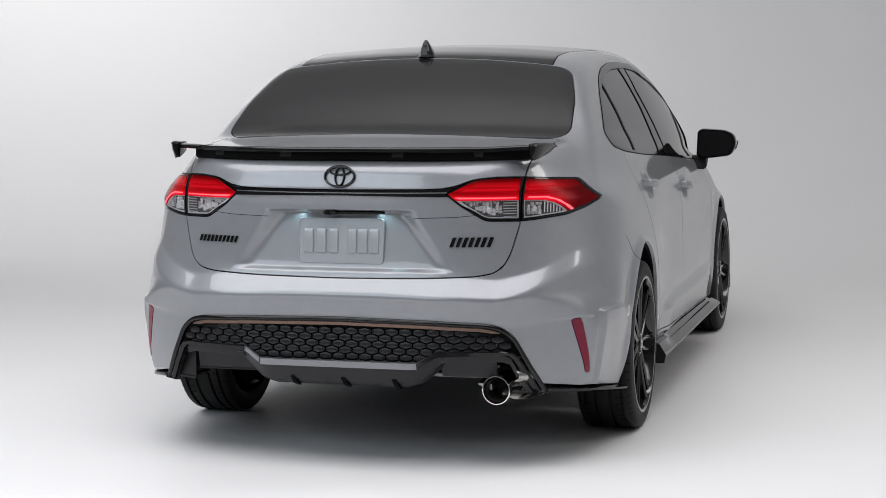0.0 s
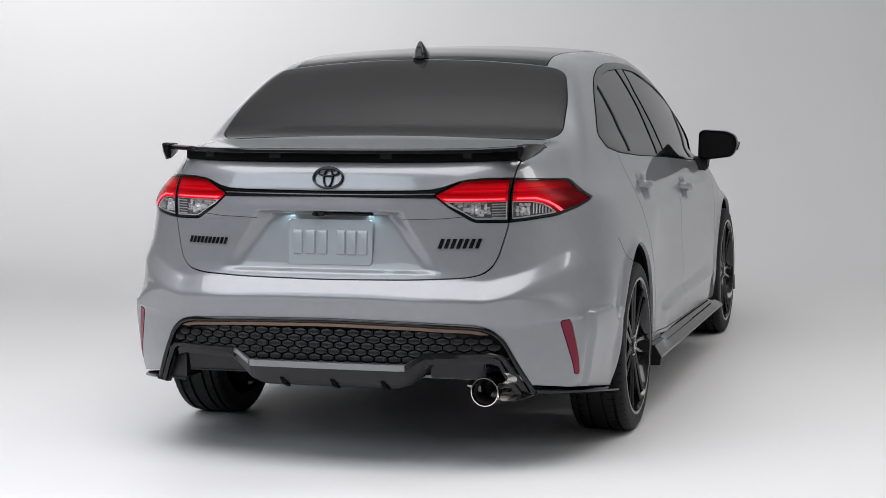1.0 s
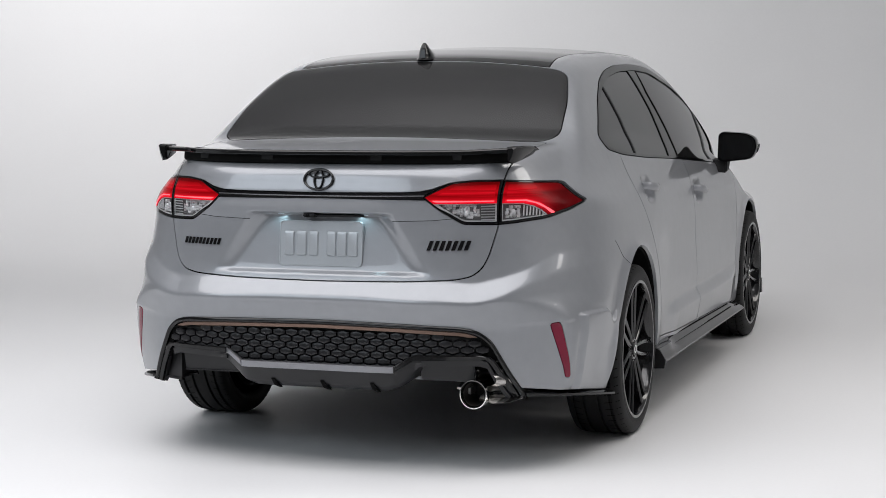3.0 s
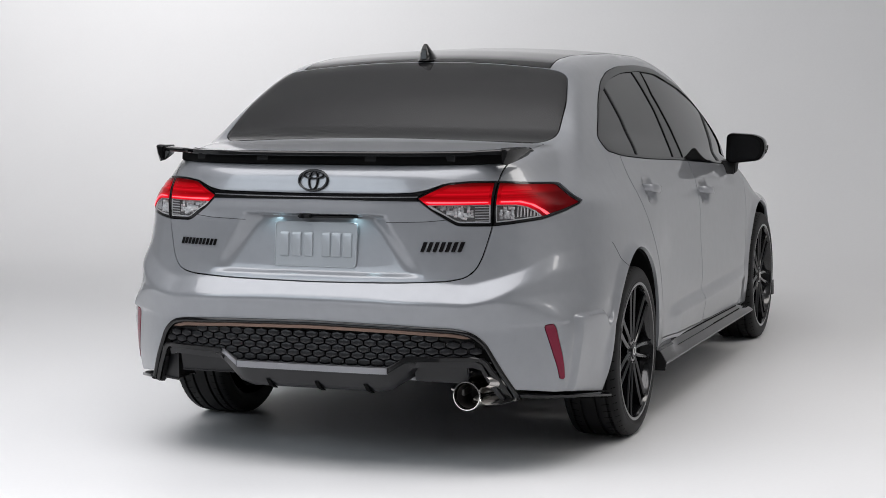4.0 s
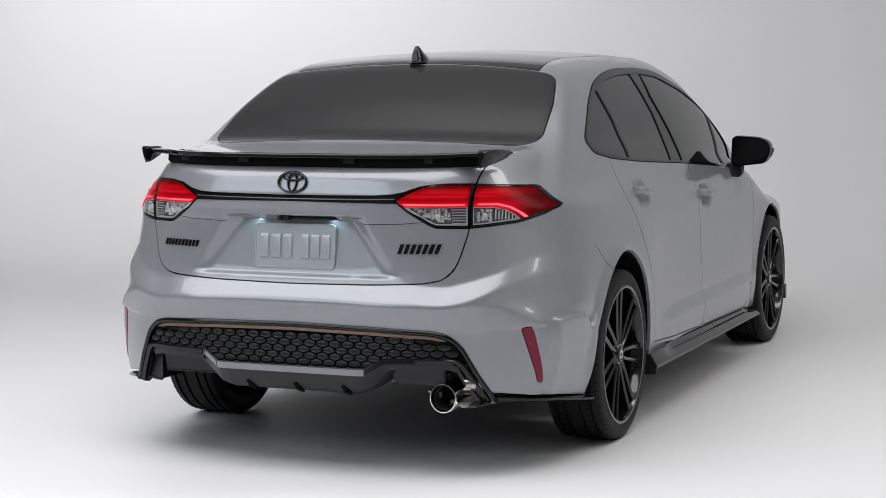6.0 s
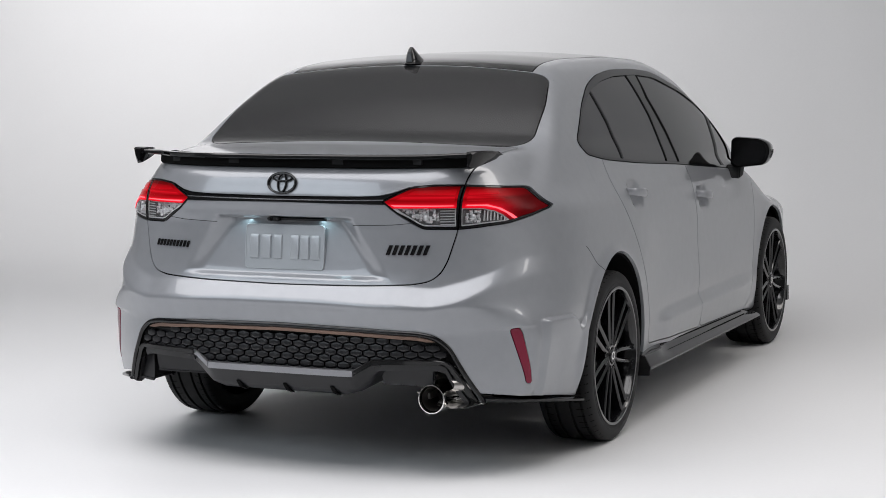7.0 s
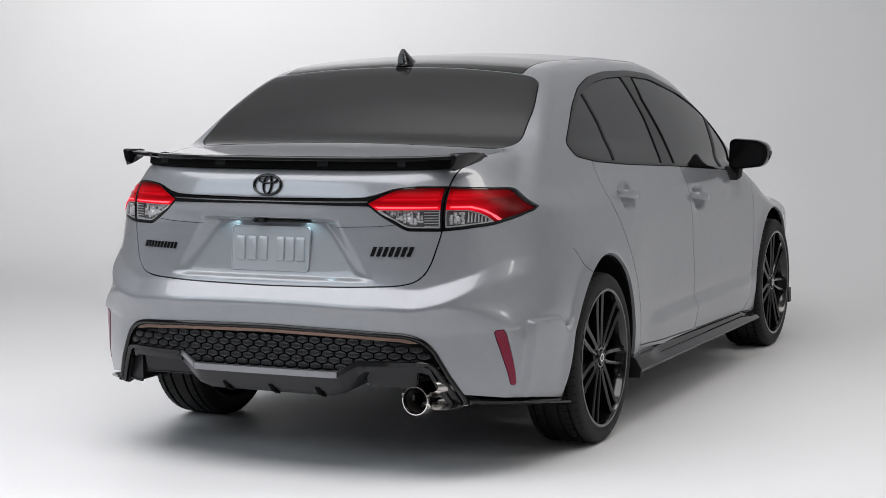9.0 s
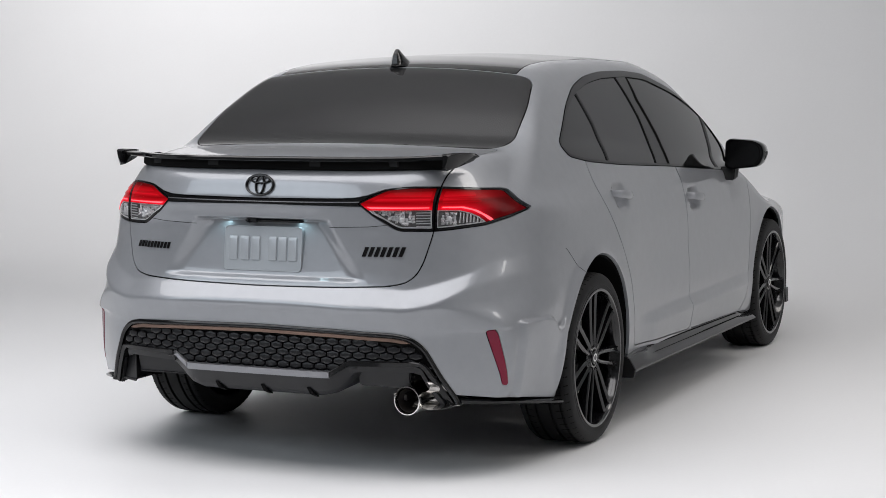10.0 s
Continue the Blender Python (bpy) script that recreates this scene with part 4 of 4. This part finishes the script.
# door mirrors
for side in (1, -1):
    bm = bmesh.new()
    rings = []
    shape = rounded([(0.826, 0.928), (0.850, 0.914), (0.990, 0.930), (1.012, 0.985), (1.002, 1.030), (0.960, 1.051), (0.850, 1.058), (0.830, 1.045)], 0.035)
    cx, cz = 0.915, 0.988
    for y, s in ((1.915, 0.90), (1.905, 0.97), (1.915, 1.0), (1.95, 1.0), (2.00, 0.94), (2.04, 0.78), (2.065, 0.50), (2.07, 0.2)):
        rings.append([(side * (cx + (x - cx) * s), y + 0.05 * (x - cx) * 1.2, cz + (z - cz) * s) for x, z in shape])
    loft(bm, rings)
    housing = part("door_mirror", bm, GLOSS_BLACK, car, "gloss black door mirror")
    bm = bmesh.new()
    loft(bm, [[(side * (cx - 0.006 + (x - cx) * s), y + 0.05 * (x - cx) * 1.2, cz + (z - cz) * s) for x, z in shape] for y, s in ((1.912, 0.80), (1.906, 0.84))])
    part("mirror_glass", bm, MIRROR, housing, "mirror glass")
    bm = bmesh.new()
    loft(bm, [[(side * x, y, z) for x, y, z in ring] for ring in (
        [(0.995, 1.955, 0.952), (1.011, 1.94, 0.965), (1.016, 1.955, 0.985), (1.0, 1.97, 0.97)],
        [(0.995, 1.945, 1.005), (1.012, 1.93, 1.0), (1.018, 1.95, 1.0), (1.0, 1.97, 1.0)])])
    part("turn_signal", bm, CLEAR, housing, "clear turn signal lens")
    bm = bmesh.new()
    loft(bm, [[(side * x, y, z) for x, y, z in ring] for ring in (
        [(0.775, 1.90, 0.868), (0.775, 2.06, 0.872), (0.765, 2.06, 0.925), (0.765, 1.93, 0.925)],
        [(0.835, 1.915, 0.866), (0.835, 2.02, 0.872), (0.83, 2.02, 0.93), (0.83, 1.93, 0.925)],
        [(0.866, 1.925, 0.862), (0.866, 1.99, 0.872), (0.875, 2.00, 0.94), (0.868, 1.93, 0.94)])])
    bmesh.ops.bevel(bm, geom=bm.edges[:], offset=0.006, segments=2, affect="EDGES")
    part("mirror_foot", bm, RUBBER, housing)

# door handles
for side in (1, -1):
    for hy, hz, hx in ((0.41, 0.896, 0.842), (1.37, 0.826, 0.848)):
        bm = bmesh.new()
        rings = []
        for k in range(13):
            u = k / 12
            y = hy - 0.095 + 0.19 * u
            out = 0.040 * math.sin(math.pi * u) ** 0.40
            h = 1.3 + 0.5 * math.sin(math.pi * u)
            rings.append([(side * (hx - 0.012 + out + r * math.cos(a) * 0.9), y, hz - 0.02 * (u - 0.5) + h * r * math.sin(a)) for a, r in [(2 * math.pi * j / 10, 0.010) for j in range(10)]])
        loft(bm, rings)
        part("door_handle", bm, PAINT, car)

# sills
for side in (1, -1):
    bm = bmesh.new()
    rings = []
    for k in range(0, 25):
        y = 0.345 + (2.15 - 0.345) * k / 24
        end = 1 - float(step01(y, 0.55, 0.66))
        nose = float(step01(y, 1.98, 2.14))
        low = 0.034 * k / 24
        rings.append([(side * x, y, z) for x, z in ((0.80, 0.27 - low), (0.862, 0.275 - low - 0.008 * nose), (0.878 + 0.018 * end, 0.262 - low - 0.006 * nose + 0.004 * end), (0.886 + 0.016 * end, 0.240 - 0.5 * low - 0.004 * nose),
                                                    (0.905 + 0.006 * end, 0.226 - 0.3 * low - 0.006 * nose), (0.915, 0.216 - 0.3 * low - 0.004 * nose), (0.914, 0.208 - 0.3 * low), (0.900, 0.200 - 0.3 * low), (0.80, 0.198 - 0.3 * low))])
    loft(bm, rings)
    sill = part("side_sill", bm, GLOSS_BLACK, car, "gloss black side sill")
    # Thin matt black strips draw the shade of grooves on the sill.
    for x0, z0, z1, sink in ((0.8822, 0.2430, 0.2475, 0.011), (0.8665, 0.2680, 0.2735, 0.0188)):
        bm = bmesh.new()
        loft(bm, [[(side * (x0 + dx), y, z + dz - sink * (y - 0.345)) for dx, dz, z in ((0.0, 0.0, z1), (0.0035, -0.0005, z0), (0.0, -0.002, z0), (-0.006, 0.0, z1))] for y in (0.66, 1.0, 1.5, 1.97)])
        part("sill_groove_shade", bm, LINER, sill, smooth=False)
    bm = bmesh.new()
    loft(bm, [[(side * x, y, z) for x, z in ((0.80, 0.185), (0.80, 0.275), (0.868, 0.275), (0.898, 0.262), (0.922, 0.222), (0.916, 0.190))] for y in (0.338, 0.350)])
    part("sill_end", bm, RUBBER, car, smooth=False)
    bm = bmesh.new()
    loft(bm, [[(side * x, y, z) for x, z in ((0.72, 0.180), (0.72, 0.196), (0.836, 0.200), (0.853, 0.250), (0.866, 0.254), (0.868, 0.180))] for y in (2.93, 2.97)])
    part("front_winglet", bm, SATIN_BLACK, car, "gloss black front winglet")

# ---- car: wheels ----
def mesh_of(name, bm, mat, sharp=38):
    bmesh.ops.recalc_face_normals(bm, faces=bm.faces[:])
    for f in bm.faces:
        f.smooth = True
    mesh = bpy.data.meshes.new(name)
    bm.to_mesh(mesh)
    bm.free()
    mesh.set_sharp_from_angle(angle=radians(sharp))
    mesh.materials.append(mat)
    return mesh


def tyre_mesh():
    half = [(0.242, 0.098), (0.247, 0.105), (0.253, 0.109), (0.264, 0.1125), (0.270, 0.1125), (0.271, 0.1133), (0.273, 0.1133), (0.274, 0.1126), (0.285, 0.1130), (0.300, 0.110), (0.309, 0.104), (0.3135, 0.097), (0.3150, 0.090)]
    prof = list(half)
    for g in (0.072, 0.030):
        prof += [(0.3165, g + 0.0065), (0.3070, g + 0.0050), (0.3070, g - 0.0050), (0.3168, g - 0.0065)]
    prof = [(r, x * 0.99) for r, x in prof] + [(r, -x * 0.87) for r, x in prof[::-1]]
    bm = lathe(bmesh.new(), prof, 120)
    return mesh_of("tyre", bm, RUBBER, 30)


def sipe_mesh():
    bm = bmesh.new()
    for s in (1, -1):
        for k in range(60):
            a = 2 * math.pi * k / 60
            m = Euler((a, 0, 0)).to_matrix()
            vs = []
            for x, r, da in ((0.048, 0.3172, -0.012), (0.066, 0.3172, 0.0), (0.080, 0.3160, 0), (0.095, 0.3142, 0.012), (0.106, 0.3087, 0.02)):
                vs.append([bm.verts.new(m @ Vector(((0.99 if s > 0 else -0.87) * x, (r) * math.sin(da + e), r * math.cos(da + e)))) for e in (0, 0.013)])
            for p, q in zip(vs[:-1], vs[1:]):
                bm.faces.new((p[0], p[1], q[1], q[0]))
    return mesh_of("tread_sipes", bm, LINER)


def rim_mesh():
    bm = lathe(bmesh.new(), [(0.215, -0.10), (0.226, 0.0), (0.234, 0.070), (0.241, 0.090), (0.244, 0.106), (0.247, 0.1115), (0.252, 0.1130), (0.257, 0.1115), (0.2585, 0.106), (0.250, 0.098), (0.240, 0.05), (0.235, -0.10)], 96)
    return mesh_of("rim", bm, RIM_BLACK)


def spoke_mesh():
    """One arm of a pair, running up z from the hub to the rim."""
    bm = bmesh.new()
    rings = []
    for r, off, w, x in ((0.045, 0.0125, 0.0078, 0.095), (0.075, 0.0175, 0.0080, 0.096), (0.11, 0.0215, 0.0082, 0.097), (0.17, 0.0250, 0.0082, 0.099), (0.225, 0.0275, 0.0084, 0.102), (0.249, 0.0290, 0.0115, 0.106)):
        rings.append([(x - 0.034, off - w * 1.1, r), (x - 0.004, off - w, r), (x, off - w + 0.0022, r), (x - 0.0045, off, r), (x, off + w - 0.0022, r), (x - 0.004, off + w, r), (x - 0.034, off + w * 1.1, r)])
    loft(bm, rings)
    return mesh_of("spoke", bm, RIM_BLACK, 25)


def hub_meshes():
    hub = lathe(bmesh.new(), [(0.0, 0.082), (0.026, 0.082), (0.029, 0.086), (0.033, 0.095), (0.038, 0.0955), (0.042, 0.088), (0.056, 0.086), (0.062, 0.093), (0.068, 0.089), (0.070, 0.03)], 48)
    cap = lathe(bmesh.new(), [(0.0, 0.0995), (0.018, 0.099), (0.0245, 0.097), (0.0265, 0.092), (0.027, 0.079)], 32)
    ring = lathe(bmesh.new(), [(0.013, 0.0998), (0.0165, 0.1008), (0.020, 0.0996)], 24)
    bmesh.ops.scale(ring, verts=ring.verts[:], vec=(1, 1, 0.75))
    disc = lathe(bmesh.new(), [(0.07, 0.035), (0.135, 0.035), (0.137, 0.033), (0.137, 0.012), (0.07, 0.012)], 48)
    nut = lathe(bmesh.new(), [(0.0, 0.092), (0.0065, 0.091), (0.009, 0.086), (0.009, 0.060)], 6)
    bmesh.ops.translate(nut, verts=nut.verts[:], vec=(0, 0, 0.047))
    back = lathe(bmesh.new(), [(0.0, 0.005), (0.20, 0.0), (0.205, -0.09), (0.0, -0.095)], 32)
    bm = bmesh.new()
    loft(bm, [[(x, r * math.sin(a), r * math.cos(a)) for r, x in ((0.10, 0.055), (0.155, 0.055), (0.155, -0.01), (0.10, -0.01))] for a in [radians(-40 + 8 * k) for k in range(11)]])
    bmesh.ops.rotate(bm, verts=bm.verts[:], cent=(0, 0, 0), matrix=Euler((radians(-70), 0, 0)).to_matrix())
    return [("hub", mesh_of("hub", hub, RIM_BLACK)), ("hub_cap", mesh_of("hub_cap", cap, GLOSS_BLACK)), ("cap_ring", mesh_of("cap_ring", ring, WHITE_PRINT)), ("brake_disc", mesh_of("brake_disc", disc, DISC_STEEL)),
            ("wheel_back", mesh_of("wheel_back", back, LINER)), ("brake_caliper", mesh_of("brake_caliper", bm, SATIN_BLACK))], mesh_of("lug_nut", nut, RIM_BLACK)


TYRE, SIPES, RIM, SPOKE = tyre_mesh(), sipe_mesh(), rim_mesh(), spoke_mesh()
HUBS, NUT = hub_meshes()
for side in (1, -1):
    for y in (0.0, 2.62):
        m = Matrix.Translation(((0.782 if y == 0 else 0.760) * side, y, 0.3165)) @ Euler((radians(6 if y == 0 else 3), 0, 0 if side > 0 else math.pi)).to_matrix().to_4x4()
        wheel = new("wheel", TYRE)
        wheel.parent = car
        wheel.matrix_local = m
        wheel["label"] = "black alloy wheel with low tyre"
        for name, mesh in [("tread_sipes", SIPES), ("rim", RIM)] + HUBS:
            ob = new(name, mesh)
            ob.parent = wheel
            if mesh == SIPES:
                tagged(ob, kind="stuff")
        for k in range(7):
            turn = Euler((radians(360 / 7 * k), 0, 0)).to_matrix().to_4x4()
            for flip in (1, -1):
                ob = new("spoke", SPOKE)
                ob.parent = wheel
                ob.matrix_local = turn @ Matrix.Diagonal((1, flip, 1, 1))
        for k in range(5):
            ob = new("lug_nut", NUT)
            ob.parent = wheel
            ob.matrix_local = Euler((radians(72 * k + 36), 0, 0)).to_matrix().to_4x4()
        bm = lathe(bmesh.new(), [(0.0, 0.50), (0.30, 0.50), (0.385 if y == 0 else 0.366, 0.50), (0.385, 0.862) if y == 0 else (0.366, 0.80)], 48)
        for v in bm.verts:
            v.co = Vector((v.co.x * side, v.co.y + y + 0.01, v.co.z + 0.332))
        _keep = [f for f in bm.faces if f.calc_center_median().z < 0.26]
        bmesh.ops.delete(bm, geom=_keep, context="FACES")
        part("wheel_liner", bm, LINER, car)

# ---- car: badges, plate, camera ----
def plate():
    lean = Matrix.Translation((0, -0.912, 0.7765)) @ Euler((radians(-6), 0, 0)).to_matrix().to_4x4()
    bm = bmesh.new()
    ring = rounded([(-0.153, -0.077), (0.153, -0.077), (0.153, 0.077), (-0.153, 0.077)], 0.016)
    loft(bm, [[(u * s, d, v * s) for u, v in ring] for s, d in ((0.99, 0.012), (1.0, 0.008), (1.0, -0.001), (0.992, -0.003), (0.975, -0.003), (0.968, -0.0015))])
    bmesh.ops.transform(bm, verts=bm.verts[:], matrix=lean)
    base = part("licence_plate", bm, PLATE, car, "embossed pale grey metal plate")
    for u, wide in ((-0.115, 0.034), (-0.070, 0.036), (-0.026, 0.034), (0.040, 0.032), (0.078, 0.034), (0.118, 0.034)):
        bm = bmesh.new()
        shape = rounded([(-wide / 2, -0.040), (wide / 2, -0.040), (wide / 2, 0.040), (-wide / 2, 0.040)], 0.006)
        loft(bm, [[(u + a * s, d, b * s) for a, b in shape] for s, d in ((1.06, 0.0), (1.0, -0.005), (0.86, -0.0075))])
        bmesh.ops.transform(bm, verts=bm.verts[:], matrix=lean)
        part("embossed_bar", bm, PLATE, base)


plate()
for side in (1, -1):
    bm = bmesh.new()
    box(bm, 0.142, 0.166, -0.894, -0.884, 0.874, 0.8765)
    for v in bm.verts:
        v.co.x *= side
    part("plate_lamp", bm, PLATE_LAMP, car, "small lit plate lamp", smooth=False)
    soft_light("plate_light", look((0.155 * side, -0.905, 0.867), (0.150 * side, -0.915, 0.70)), 0.05, 0.015, 0.026, (0.62, 0.92, 1.0))
bm = bmesh.new()
box(bm, -0.058, -0.012, -0.932, -0.885, 0.866, 0.880)
bmesh.ops.bevel(bm, geom=bm.edges[:], offset=0.004, segments=2, affect="EDGES")
cam_block = part("rear_camera", bm, SATIN_BLACK, car, "small black reversing camera")
bm = lathe(bmesh.new(), [(0.0, 0.0), (0.006, 0.0), (0.007, 0.004), (0.007, 0.012)], 16)
bmesh.ops.transform(bm, verts=bm.verts[:], matrix=Matrix.Translation((-0.040, -0.9335, 0.872)) @ Euler((0, 0, radians(90))).to_matrix().to_4x4())
part("camera_lens", bm, GLOSS_BLACK, cam_block)
bm = bmesh.new()
box(bm, -0.012, 0.15, -0.915, -0.885, 0.868, 0.8745)
part("lid_switch", bm, SATIN_BLACK, car, smooth=False)


def oval(bm, cx, cz, a, b, w, y, deep, steps=40):
    rings = []
    for k in range(steps):
        t = 2 * math.pi * k / steps
        c, s = math.cos(t), math.sin(t)
        rings.append([(cx + (a + r) * c, y + d, cz + (b + r) * s) for r, d in ((-w, deep), (-w * 0.75, 0.002), (-w * 0.2, 0.0), (w * 0.2, 0.0), (w * 0.75, 0.002), (w, deep))])
    rings.append(rings[0])
    loft(bm, rings, close=True, caps=False)
    bmesh.ops.remove_doubles(bm, verts=bm.verts[:], dist=1e-5)


bm = bmesh.new()
oval(bm, 0, 0, 0.052, 0.035, 0.0042, 0, 0.008)
yb = float(rear_y(0.0, 0.998)) - 0.011
lean_badge = Matrix.Translation((0.005, yb, 0.998)) @ Euler((radians(-13), 0, 0)).to_matrix().to_4x4()
bmesh.ops.transform(bm, verts=bm.verts[:], matrix=lean_badge)
emblem = part("badge", bm, GLOSS_BLACK, car, "black oval badge with inner loops")
for a, b, cz in ((0.036, 0.0125, 0.019), (0.0155, 0.031, 0.0)):
    bm = bmesh.new()
    oval(bm, 0, cz, a, b, 0.0036, 0.001, 0.007)
    bmesh.ops.transform(bm, verts=bm.verts[:], matrix=lean_badge)
    part("badge_loop", bm, GLOSS_BLACK, emblem)


def script(name, x0, x1, z0, z1, count, label):
    """A row of slanted raised bars."""
    step = (x1 - x0) / count
    lot = None
    for k in range(count):
        bm = bmesh.new()
        a, b = x0 + step * k + step * 0.2, x0 + step * (k + 1) - step * 0.2
        lean = (z1 - z0) * 0.35
        shape = [(a, z0), (b, z0), (b + lean, z1), (a + lean, z1)]
        front = [bm.verts.new((u, float(rear_y(u, v)) - 0.004, v)) for u, v in shape]
        back = [bm.verts.new((u, float(rear_y(u, v)) + 0.001, v)) for u, v in shape]
        bm.faces.new(front)
        for i in range(4):
            j = (i + 1) % 4
            bm.faces.new((front[i], front[j], back[j], back[i]))
        ob = part(name if lot is None else "raised_bar", bm, GLOSS_BLACK, car if lot is None else lot, label if lot is None else "", smooth=False)
        lot = lot or ob


script("model_script", -0.540, -0.378, 0.764, 0.786, 10, "row of slanted gloss black raised bars")
script("trim_script", 0.378, 0.518, 0.762, 0.794, 7, "row of slanted gloss black raised bars")
